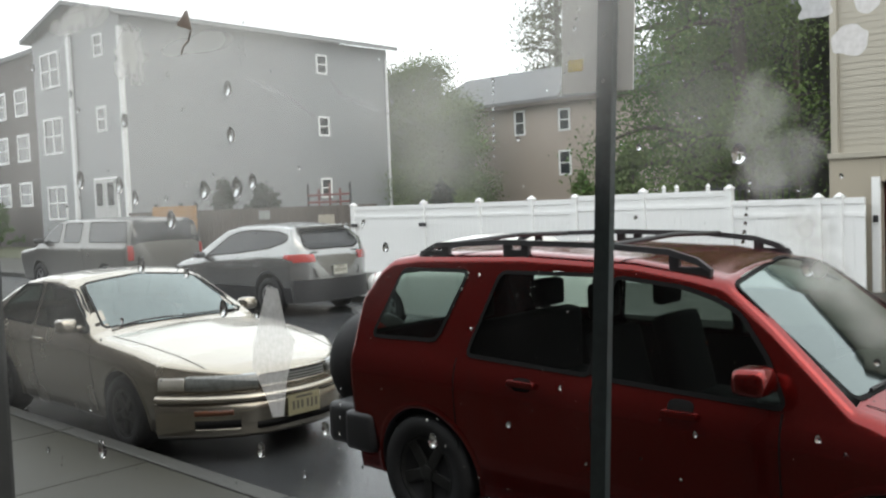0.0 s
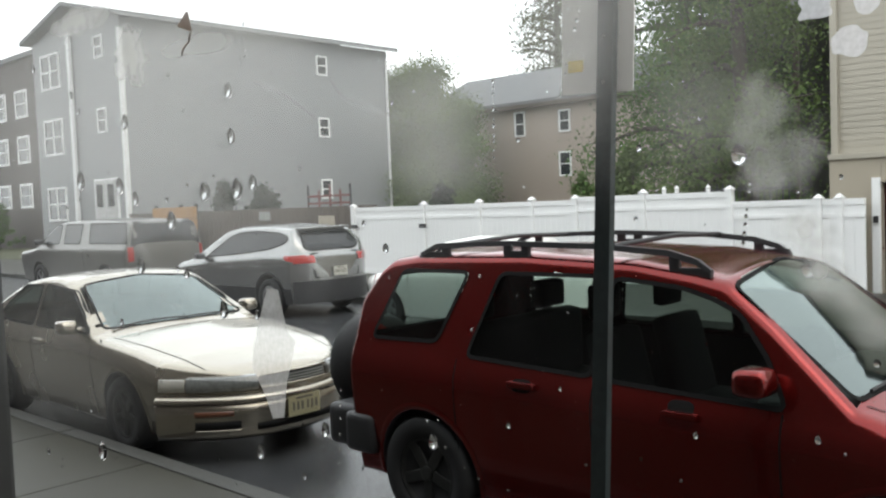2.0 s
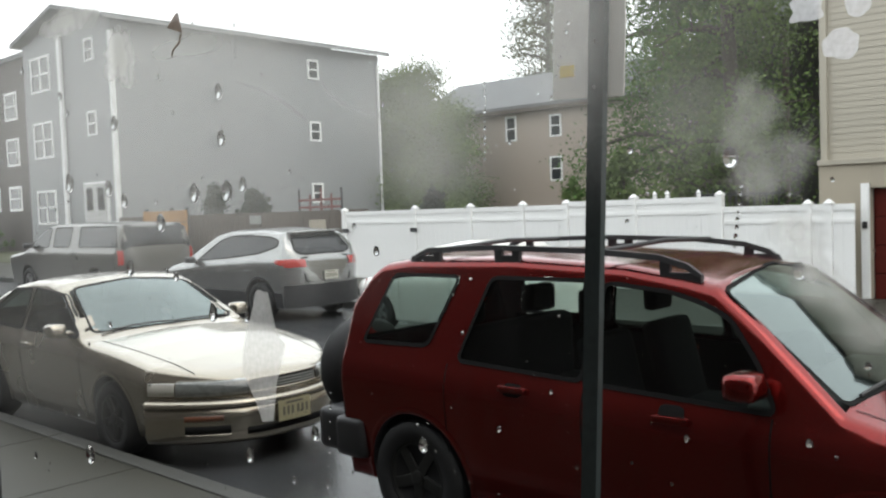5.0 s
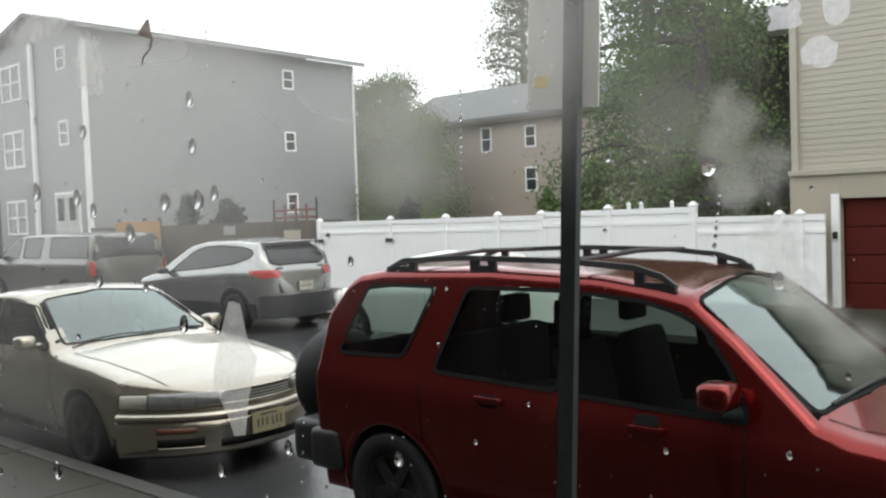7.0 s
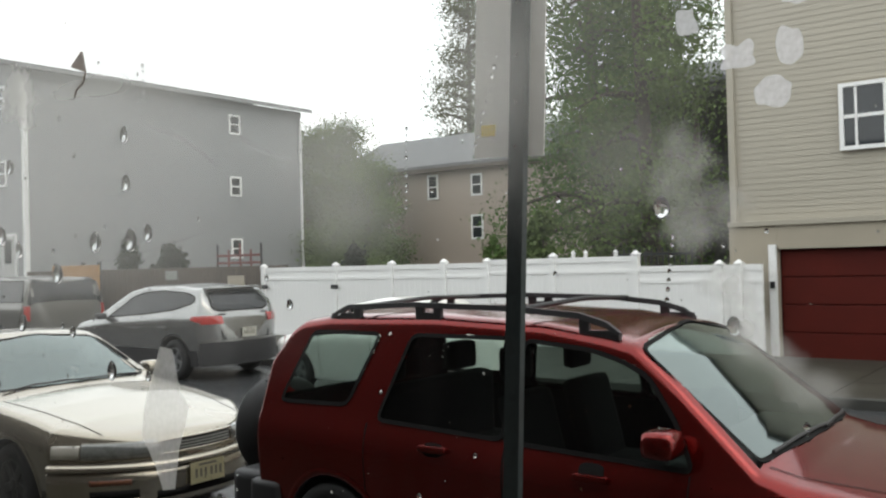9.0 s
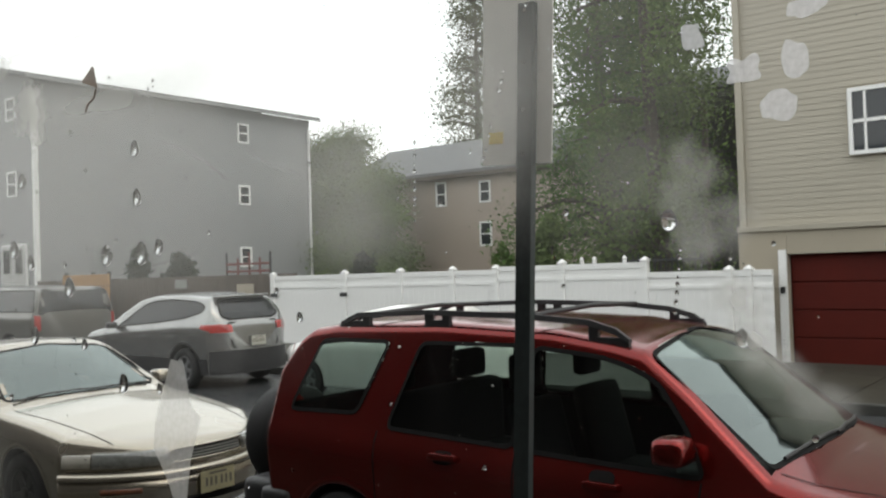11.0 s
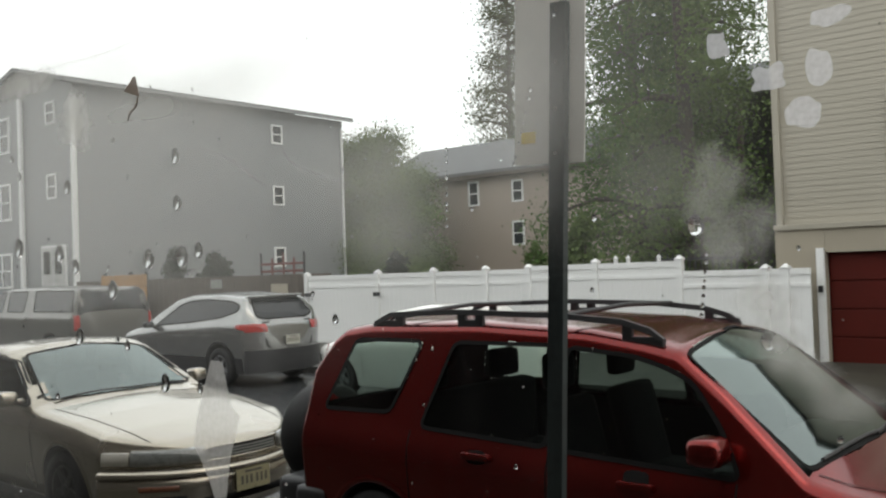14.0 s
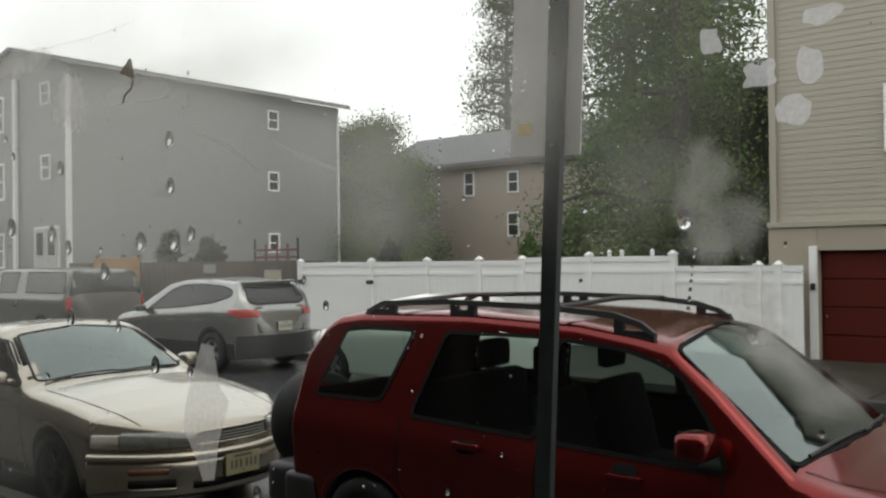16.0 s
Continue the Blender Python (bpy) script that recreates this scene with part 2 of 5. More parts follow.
# ---- windows of houses ----
def sash_window(parent, u0, u1, z0, z1, v, double=False, frame_w=0.07, side=False, mullion=None):
    """A window on a wall at v that faces the street (side: on a wall at u=v, running along v)."""
    def bx(lo, hi):
        if side:
            return box((lo[1], lo[0], lo[2]), (hi[1], hi[0], hi[2]))
        return box(lo, hi)
    s = 1 if side else -1
    w0, w1 = sorted((v, v + s * 0.06))
    bm = bmesh.new()
    for lo, hi in (((u0, w0, z0), (u0 + frame_w, w1, z1)), ((u1 - frame_w, w0, z0), (u1, w1, z1)), ((u0 + frame_w, w0, z0), (u1 - frame_w, w1, z0 + frame_w)), ((u0 + frame_w, w0, z1 - frame_w), (u1 - frame_w, w1, z1))):
        b2 = bx(lo, hi)
        me = bpy.data.meshes.new("tmp")
        b2.to_mesh(me)
        b2.free()
        bm.from_mesh(me)
    win = part("window", bm, white_paint, parent, "white-framed sash window")
    zm = (z0 + z1) / 2
    b0, b1 = sorted((v + s * 0.005, v + s * 0.045))
    part("meeting_rail", bx((u0 + frame_w, b0, zm - 0.03), (u1 - frame_w, b1, zm + 0.03)), white_paint, win)
    g0, g1 = sorted((v + s * 0.004, v + s * 0.02))
    part("pane", bx((u0 + frame_w, g0, zm + 0.03), (u1 - frame_w, g1, z1 - frame_w)), house_glass, win, "dark reflecting pane")
    part("pane", bx((u0 + frame_w, g0, z0 + frame_w), (u1 - frame_w, g1, zm - 0.03)), house_glass, win, "dark reflecting pane")
    if double or mullion:
        um = mullion or (u0 + u1) / 2
        wd = 0.06 if double else 0.02
        part("mullion", bx((um - wd, b0, z0 + frame_w), (um + wd, b1, z1 - frame_w)), white_paint, win)
    return win


def wall_box(parent, lo, hi, mat, name="wall"):
    return part(name, box(lo, hi), mat, parent)


def gable_roof(parent, lo, hi, z, rise, along="v", over=0.35, mat=None, thick=0.18):
    bm = bmesh.new()
    if along == "v":
        c = (lo[0] + hi[0]) / 2
        prof = [(lo[0] - over, z), (c, z + rise), (hi[0] + over, z), (hi[0] + over, z + thick), (c, z + rise + thick), (lo[0] - over, z + thick)]
        ends = (lo[1] - over, hi[1] + over)
        rings = [[bm.verts.new((p, e, q)) for p, q in prof] for e in ends]
    else:
        c = (lo[1] + hi[1]) / 2
        prof = [(lo[1] - over, z), (c, z + rise), (hi[1] + over, z), (hi[1] + over, z + thick), (c, z + rise + thick), (lo[1] - over, z + thick)]
        ends = (lo[0] - over, hi[0] + over)
        rings = [[bm.verts.new((e, p, q)) for p, q in prof] for e in ends]
    n = len(prof)
    for i in range(n):
        bm.faces.new((rings[0][i], rings[0][(i + 1) % n], rings[1][(i + 1) % n], rings[1][i]))
    for r in rings:
        bm.faces.new((r[0], r[1], r[4], r[5]))
        bm.faces.new((r[1], r[2], r[3], r[4]))
    return part("roof", bm, mat or shingle, parent)


# grey three-storey house
GU = -34.53
grey = thing("grey_house", "three-storey pale grey sided house with white corner trim", "house", pose(0, 0, 0))
wall_box(grey, (-42.6, 20.2, -0.03), (GU, 33.0, 10.05), grey_siding)
wall_box(grey, (-38.75, 18.0, -0.03), (GU, 20.195, 10.05), grey_siding, "front_wall")
wall_box(grey, (-42.6, 17.85, -0.03), (-38.755, 20.19, 10.05), grey_siding, "bay")
gable_roof(grey, (-42.6, 17.9), (GU, 33.0), 10.0, 1.1, along="v", over=0.45)
gb = bmesh.new()
ga, gc = [[gb.verts.new((x, y, z)) for x, z in ((-42.6, 10.051), (GU, 10.051), (-38.56, 11.09))] for y in (17.98, 18.1)]
gb.faces.new(ga), gb.faces.new(gc)
for i in range(3):
    gb.faces.new((ga[i], ga[(i + 1) % 3], gc[(i + 1) % 3], gc[i]))
part("gable", gb, grey_siding, grey)
part("gutter", box((GU + 0.46, 17.5, 9.97), (GU + 0.55, 33.4, 10.07), 0.02), grey_siding, grey)
part("eave_board", box((GU + 0.004, 18.0, 9.7), (GU + 0.05, 33.0, 10.0)), grey_siding, grey)
part("corner_trim", box((GU - 0.12, 17.94, 0), (GU + 0.05, 18.12, 9.6)), white_paint, grey, "white corner board")
part("corner_trim", box((-38.95, 17.78, 0), (-38.7, 17.9, 10.0)), white_paint, grey, "white corner board")
part("downpipe", tube([(GU + 0.08, 32.9, 0), (GU + 0.08, 32.9, 9.5)], 0.07), white_paint, grey, "white downpipe")
for z0, z1 in ((8.43, 9.4), (5.38, 6.36), (2.33, 3.32)):
    sash_window(grey, 28.2, 28.9, z0, z1, GU + 0.003, side=True, frame_w=0.09)
for z0, z1 in ((7.75, 9.35), (4.75, 6.4), (1.75, 3.3)):
    sash_window(grey, -41.75, -39.8, z0, z1, 17.847, double=True, frame_w=0.09)
for z0, z1 in ((8.6, 9.55), (5.45, 6.5)):
    sash_window(grey, -36.75, -35.95, z0, z1, 17.997, frame_w=0.08)
door = part("door", box((-37.35, 17.93, 1.3), (-35.2, 17.996, 3.5), 0.01), white_paint, grey, "white double front door")
for u in (-37.25, -36.25):
    part("door_leaf", box((u, 17.90, 1.35), (u + 0.93, 17.928, 3.42), 0.008), door_grey, door)
    part("door_pane", box((u + 0.2, 17.885, 2.3), (u + 0.73, 17.899, 3.25)), house_glass, door)
part("porch_step", box((-37.7, 16.9, -0.03), (-34.9, 17.93, 1.28), 0.02), concrete, grey)

# brown brick house further along
brown = thing("brown_house", "dark brown brick house with white sash windows", "house", pose(0, 0, 0))
wall_box(brown, (-75, 24.0, -0.03), (-54.5, 34, 12.2), brown_brick)
part("roof", box((-75.2, 23.8, 12.2), (-54.3, 34.2, 12.5)), shingle, brown)
for uc in (-66.3, -62.9, -59.45, -56.0):
    for z0, z1 in ((8.45, 10.25), (5.5, 7.3), (2.6, 4.2)):
        sash_window(brown, uc - 0.95, uc + 0.95, z0, z1, 23.997, frame_w=0.14, mullion=uc + 0.5)

# tan house far behind the fence
tan = thing("tan_house", "faded tan sided house with grey shingle roof", "house", pose(0, 0, 0))
wall_box(tan, (-38.5, 40.0, -0.03), (-19.0, 49, 7.2), tan_siding)
gable_roof(tan, (-38.5, 40.0), (-19.0, 49.0), 7.2, 2.4, along="u", over=0.4)
part("eave_board", box((-38.9, 39.55, 6.98), (-18.6, 39.7, 7.2)), dark_wood, tan)
sash_window(tan, -31.5, -30.75, 5.45, 6.85, 39.997, frame_w=0.09)
sash_window(tan, -28.45, -27.7, 5.5, 6.7, 39.997, frame_w=0.09)
sash_window(tan, -28.5, -27.7, 3.1, 4.45, 39.997, frame_w=0.09)

# dark house behind the trees
dusk = thing("dark_house", "dark sided house half hidden behind trees", "house", pose(0, 0, 0))
wall_box(dusk, (-15.2, 31.0, -0.03), (-4.0, 40, 8.0), dark_siding)
gable_roof(dusk, (-15.2, 31.0), (-4.0, 40.0), 8.0, 1.6, along="u", over=0.4)
for uc in (-14.3, -12.9, -11.5, -10.1):
    part("post", box((uc - 0.08, 29.5, -0.03), (uc + 0.08, 29.66, 7.4)), dark_wood, dusk)
part("porch_roof", box((-14.6, 29.3, 7.4), (-8.0, 30.99, 7.6)), dark_siding, dusk)

# garage building on the far pavement
GV, GL = 16.3, -5.78
garage = thing("garage_building", "beige sided building over a dark red garage door", "house", pose(0, 0, 0))
wall_box(garage, (GL, GV + 0.25, 2.5), (9.0, GV + 10, 9.0), beige_stucco)
wall_box(garage, (GL, GV, -0.03), (-4.92, GV + 10, 2.495), beige_stucco, "pier")
wall_box(garage, (-0.2, GV, -0.03), (9.0, GV + 10, 2.495), beige_stucco, "pier")
wall_box(garage, (-4.915, GV, 2.0), (-0.205, GV + 10, 2.493), beige_stucco, "lintel")
part("ledge", box((GL - 0.01, GV - 0.05, 2.42), (9.0, GV + 0.25, 2.52), 0.01), beige_board, garage)
gdoor = part("garage_door", box((-4.915, GV + 0.18, 0.0), (-0.205, GV + 0.26, 1.998)), red_door, garage, "dark red wooden garage door")
for i in range(4):
    part("door_panel", box((-4.88, GV + 0.150, 0.02 + i * 0.495), (-0.24, GV + 0.18, 0.49 + i * 0.495), 0.008), red_door, gdoor)
part("door_jamb", box((-5.06, GV - 0.06, 0.0), (-4.925, GV + 0.20, 2.08), 0.006), white_paint, garage, "white door jamb")
part("eave", box((GL - 0.3, GV - 0.3, 9.0), (9.3, GV + 10.3, 9.25)), shingle, garage)
for u0, u1 in ((-3.84, -3.06), (0.6, 2.0)):
    sash_window(garage, u0, u1, 3.67, 4.83, GV + 0.19, frame_w=0.07, mullion=u0 + 0.27)
part("corner_trim", box((GL - 0.02, GV + 0.16, 2.52), (GL + 0.10, GV + 0.29, 9.0)), beige_board, garage)
part("meter_box", box((-5.03, GV - 0.10, 1.30), (-4.95, GV - 0.061, 1.42), 0.005), black_plastic, garage, "small black box")

# white vinyl fence along the far pavement, its right part lower
fence = thing("white_fence", "tall white vinyl privacy fence with capped posts", "fence", pose(0, 0, 0))


def fence_post(u, top, v=FAR_LINE):
    p = part("post", box((-0.065, -0.065, 0.0), (0.065, 0.065, top), 0.006), vinyl, fence, at=pose(u, v, 0.0))
    bm = box((-0.08, -0.08, top), (0.08, 0.08, top + 0.03), 0.006)
    r = bmesh.ops.create_cone(bm, segments=4, radius1=0.1, radius2=0.02, depth=0.06, matrix=Matrix.Translation((0, 0, top + 0.06)) @ Matrix.Rotation(math.pi / 4, 4, "Z"))
    part("cap", bm, vinyl, p)
    return p


def fence_panel(u0, u1, top, v=FAR_LINE):
    part("rail", box((u0 + 0.066, v - 0.03, top - 0.11), (u1 - 0.066, v + 0.03, top), 0.006), vinyl, fence)
    part("rail", box((u0 + 0.066, v - 0.03, top - 0.33), (u1 - 0.066, v + 0.03, top - 0.25), 0.006), vinyl, fence)
    part("rail", box((u0 + 0.066, v - 0.03, 0.12), (u1 - 0.066, v + 0.03, 0.25), 0.006), vinyl, fence)
    part("infill", box((u0 + 0.066, v - 0.012, top - 0.25), (u1 - 0.066, v + 0.012, top - 0.11)), vinyl, fence)
    n = max(2, round((u1 - u0 - 0.13) / 0.15))
    w = (u1 - u0 - 0.132) / n
    me = mesh_of("board", box((0.0015, -0.014, 0.25), (w - 0.0015, 0.014, top - 0.33), 0.003), vinyl)
    for i in range(n):
        o = new("board", me)
        o.parent, o.location = fence, (u0 + 0.066 + i * w, v, 0)


posts = [-18.19, -15.54, -13.71, -12.16, -10.98, -9.33, -7.49]
for u in posts:
    fence_post(u, 1.90 if u < -10 else 1.96)
for a, b in zip(posts, posts[1:]):
    fence_panel(a, b, 1.88 if b < -10 else 1.94)
for u in (-8.86, -8.58, -7.92):
    part("finial", lathe([(0.03, 1.94), (0.045, 1.97), (0.03, 2.0), (0.05, 2.03), (0.02, 2.07), (0.003, 2.09)], 12, "z"), vinyl, fence, at=pose(u, FAR_LINE, 0))
lower = [-7.49, -5.85, -5.49]
for u in lower[1:]:
    fence_post(u, 1.74)
fence_panel(-7.49, -5.85, 1.74)
fence_panel(-5.85, -5.49, 1.74)
fence_panel(-5.49, -5.0, 1.74)
for u in (-18.1, -15.54):
    part("hinge", box((u - 0.12, FAR_LINE - 0.085, 1.33), (u + 0.12, FAR_LINE - 0.066, 1.43), 0.004), black_metal, fence, "black metal gate hinge")

# dark iron fence glimpsed behind the white one
iron = thing("iron_fence", "thin dark iron railing behind the white fence", "fence", pose(0, 0, 0))
bm_me = mesh_of("bar", box((-0.012, -0.012, 0.0), (0.012, 0.012, 2.15)), black_metal)
for i in range(14):
    o = new("bar", bm_me)
    o.parent, o.location = iron, (-9.6 + i * 0.14, 19.5, -0.03)
part("rail", box((-9.65, 19.48, 1.95), (-7.7, 19.52, 2.0)), black_metal, iron)

# dark board fence left of the white one, with building clutter behind it
boards = thing("board_fence", "dark weathered timber board fence", "fence", pose(0, 0, 0))
bme = mesh_of("board", box((0.0, -0.012, -0.03), (0.145, 0.012, 1.95), 0.004), dark_wood)
for i in range(94):
    o = new("board", bme)
    o.parent, o.location = boards, (-32.4 + i * 0.15, 16.9 + 0.006 * (i % 2), 0)
part("rail", box((-32.4, 16.93, 1.5), (-18.3, 16.99, 1.6)), dark_wood, boards)
part("notice", box((-20.85, 16.86, 1.33), (-20.1, 16.885, 1.68), 0.004), beige_stucco, boards, "faded pale notice board")
part("notice", box((-23.85, 16.86, 1.58), (-23.25, 16.885, 1.86), 0.004), grey_trim, boards, "faded grey notice board")
barrier = thing("site_barrier", "orange timber site barrier with dark posts by the fence", "barrier", pose(-28.06, 16.3, 0.0))
for k in range(5):
    part("plank", box((-1.42, -0.03, 0.14 + 0.40 * k), (1.42, 0.03, 0.52 + 0.40 * k), 0.012), orange_paint, barrier)
for x in (-1.36, 0.33, 1.28):
    part("post", box((x - 0.06, 0.035, 0.0), (x + 0.06, 0.14, 2.22), 0.012), black_metal, barrier, "dark square post")
for x in (-1.36, 1.28):
    part("foot", box((x - 0.22, -0.35, 0.0), (x + 0.22, 0.35, 0.10), 0.02), black_plastic, barrier)
rack = thing("steel_frame", "red painted steel frame standing behind the fence", "frame", pose(-22.96, 18.2, -0.03))
for x in (0, 0.55, 1.1, 1.6, 2.08):
    part("upright", tube([(x, 0, 0), (x, 0, 2.68 if x in (0, 1.1, 2.08) else 2.5)], 0.035), rust_red if x not in (0, 2.08) else black_metal, rack)
for z in (2.05, 2.28):
    part("beam", box((0, -0.04, z), (2.08, 0.04, z + 0.075), 0.008), rust_red, rack)

# ---- trees and shrubs ----
leaf_dark = material("dark_leaf", (0.06, 0.098, 0.042), 0.8, spec=0.15, vary=0.45, scale=0.5, fine=5, tint=(0.075, 0.14, 0.035))
leaf_mid = material("mid_leaf", (0.095, 0.13, 0.055), 0.8, spec=0.15, vary=0.4, scale=0.5, fine=5, tint=(0.11, 0.16, 0.05))
leaf_black = material("evergreen_leaf", (0.022, 0.034, 0.02), 0.8, spec=0.15, vary=0.4, scale=0.5, fine=5)
leaf_pale = material("pale_leaf", (0.12, 0.135, 0.085), 0.8, spec=0.15, vary=0.35, scale=0.5, fine=5)


def leaves(rng, centres, spread, count, size, droop=0.0):
    """Many small leaves, bunched round the given twig ends."""
    c = np.array(centres)
    pick = c[rng.integers(0, len(c), count)]
    p = pick + rng.normal(0, 1, (count, 3)) * np.array(spread)
    p[:, 2] -= droop * np.abs(rng.normal(0, 1, count))
    a, b = rng.normal(0, 1, (count, 3)), rng.normal(0, 1, (count, 3))
    a /= np.linalg.norm(a, axis=1, keepdims=True)
    b -= a * (a * b).sum(1, keepdims=True)
    b /= np.linalg.norm(b, axis=1, keepdims=True)
    s = size * rng.uniform(0.6, 1.4, (count, 1))
    a, b = a * s, b * s * 0.55
    v = np.stack([p - a, p + b, p + a, p - b], 1).reshape(-1, 3)
    f = np.arange(count * 4).reshape(-1, 4)
    return v, f


def tree(seed, u, v, height, radius, first, count, size, mat, label, droop=0.0, spread=0.45, limbs=16, base=-0.03):
    rng = np.random.default_rng(seed)
    t = thing("tree", label, "tree", pose(u, v, base))
    lean = rng.normal(0, 0.25, 2)
    trunk = [(lean[0] * k / 6 * height / 10, lean[1] * k / 6 * height / 10, height * 0.92 * k / 6) for k in range(7)]
    bm = tube(trunk, 0.03 * height * 0.6, 8, taper=0.04)
    ends = []
    for i in range(limbs):
        h = first + (height * 0.9 - first) * (i + rng.uniform(0, 1)) / limbs
        ang = rng.uniform(0, 2 * math.pi)
        reach = radius * (1.0 - 0.65 * ((h - first) / (height - first)) ** 1.6) * rng.uniform(0.6, 1.1)
        x0, y0 = np.interp(h, [q[2] for q in trunk], [q[0] for q in trunk]), np.interp(h, [q[2] for q in trunk], [q[1] for q in trunk])
        pts = []
        for k in range(5):
            s = k / 4
            pts.append((x0 + reach * s * math.cos(ang + 0.3 * s), y0 + reach * s * math.sin(ang + 0.3 * s), h + reach * (0.45 * s - 0.35 * s * s * (1 + droop))))
        tube(pts, 0.05 + 0.006 * height, 5, bm, taper=0.015)
        ends += pts[1:]
        for j in range(4):
            q = pts[1 + j % 4]
            a2, r2 = ang + rng.uniform(-1.3, 1.3), reach * rng.uniform(0.2, 0.45)
            e = (q[0] + r2 * math.cos(a2), q[1] + r2 * math.sin(a2), q[2] + r2 * rng.uniform(-0.2, 0.5))
            tube([q, e], 0.03, 4, bm, taper=0.008)
            ends += [e, tuple((np.array(q) + np.array(e)) / 2)]
    part("trunk", bm, bark, t)
    vv, ff = leaves(rng, ends, (spread, spread, spread * 0.8), count, size, droop)
    me = bpy.data.meshes.new("crown")
    me.from_pydata(vv.tolist(), [], ff.tolist())
    me.materials.append(mat)
    o = new("crown", me)
    o.parent = t
    return t


tree(1, -35.2, 36.0, 10.2, 2.7, 0.8, 60000, 0.075, leaf_mid, "rounded leafy green tree beside the grey house", spread=0.62, limbs=22)
tree(2, -32.5, 36.0, 7.6, 1.9, 0.6, 30000, 0.07, leaf_mid, "small leafy tree beside the tan house", spread=0.5, limbs=18)
tree(3, -38.4, 54.0, 25.0, 3.4, 6.0, 21000, 0.10, leaf_pale, "tall sparse tree rising behind the tan house", spread=0.65, limbs=36)
tree(4, -13.9, 27.0, 18.0, 3.3, 1.6, 46000, 0.062, leaf_dark, "tall dark green tree with drooping boughs", droop=0.7, spread=0.5, limbs=36)
tree(5, -10.9, 24.5, 17.0, 3.3, 1.6, 38000, 0.058, leaf_mid, "tall green tree with hanging foliage", droop=0.7, spread=0.48, limbs=32)
tree(6, -20.0, 40.0, 22.0, 4.4, 5.0, 9000, 0.085, leaf_dark, "tall dark tree among the back gardens", droop=0.3, spread=0.62, limbs=28)
tree(7, -13.0, 30.0, 18.0, 3.2, 4.0, 20000, 0.065, leaf_dark, "tall dark tree in front of the dark house", droop=0.4, spread=0.5, limbs=26)
tree(8, -40.2, 39.0, 9.8, 2.3, 0.8, 32000, 0.075, leaf_mid, "leafy tree close behind the grey house", spread=0.55, limbs=20)

# far woods that close the view
rng = np.random.default_rng(77)
ends = [(rng.uniform(-150, 60), rng.uniform(70, 82), rng.uniform(0.5, 1.0) ** 0.5 * rng.uniform(1.0, 7.5)) for i in range(900)]
vv, ff = leaves(rng, ends, (1.4, 1.0, 0.9), 22000, 0.28)
me = bpy.data.meshes.new("far_woods")
me.from_pydata(vv.tolist(), [], ff.tolist())
me.materials.append(leaf_mid)
woods = new("far_woods", me)
woods.matrix_basis = BASE.copy()
tagged(woods, "low line of hazy green woods far behind the houses", "woods", kind="stuff")


def shrub(seed, u, v, height, radius, count, mat, label):
    rng = np.random.default_rng(seed)
    t = thing("shrub", label, "shrub", pose(u, v, -0.03))
    part("stem", tube([(0, 0, 0), (0.03, 0, height * 0.8)], 0.05, 6, taper=0.02), bark, t)
    ends = []
    for i in range(40):
        h = rng.uniform(0.1, 1.0) * height * 0.95
        r = radius * (1.05 - h / height) ** 0.7 * rng.uniform(0.3, 1)
        a = rng.uniform(0, 6.283)
        ends.append((r * math.cos(a), r * math.sin(a), h))
    vv, ff = leaves(rng, ends, (0.1, 0.1, 0.12), count, 0.07)
    me = bpy.data.meshes.new("crown")
    me.from_pydata(vv.tolist(), [], ff.tolist())
    me.materials.append(mat)
    o = new("crown", me)
    o.parent = t
    return t


shrub(11, -27.15, 17.7, 2.95, 0.55, 7000, leaf_black, "narrow dark conical evergreen shrub")
shrub(12, -24.85, 17.8, 2.75, 0.85, 8000, leaf_black, "dark conical evergreen shrub")
shrub(13, -25.0, 37.0, 3.2, 1.2, 2500, leaf_mid, "round green shrub by the tan house")
shrub(14, -20.5, 22.0, 2.6, 1.1, 2500, leaf_black, "dark shrub behind the white fence")
shrub(15, -12.6, 21.0, 3.4, 1.6, 4000, leaf_mid, "bright green shrub behind the white fence")
shrub(16, -60.5, 22.5, 3.0, 1.8, 3000, leaf_dark, "dark shrub in front of the brown house")

# ---- street sign, seen from behind ----
sign = thing("street_sign", "back of two grey sign plates on a dark post", "sign", pose(-1.965, 2.9, 0.13, 0, 3.0, 0))
bm = bmesh.new()
for lo, hi in (((-0.034, -0.004, 0), (0.034, 0.004, 2.83)), ((-0.034, 0.004, 0), (-0.027, 0.03, 2.83)), ((0.027, 0.004, 0), (0.034, 0.03, 2.83))):
    box(lo, hi, 0, bm)
part("post", bm, galvanised, sign, "dark green steel channel post")
part("plate", box((-0.225, 0.036, 2.50), (0.098, 0.040, 2.98), 0.0), sign_back, sign, "bare grey aluminium sign back")
lowp = part("plate", box((-0.22, 0.031, 2.215), (0.103, 0.035, 2.52), 0.0), sign_back, sign, "bare grey aluminium sign back")
part("sticker", box((-0.187, 0.0285, 2.30), (-0.120, 0.031, 2.345)), yellow_label, lowp, "small yellow inspection sticker")
for z in (2.25, 2.42, 2.6, 2.8):
    part("bolt", lathe([(0.008, -0.012), (0.008, -0.004)], 8), chrome, sign, at=pose(0, 0, z))

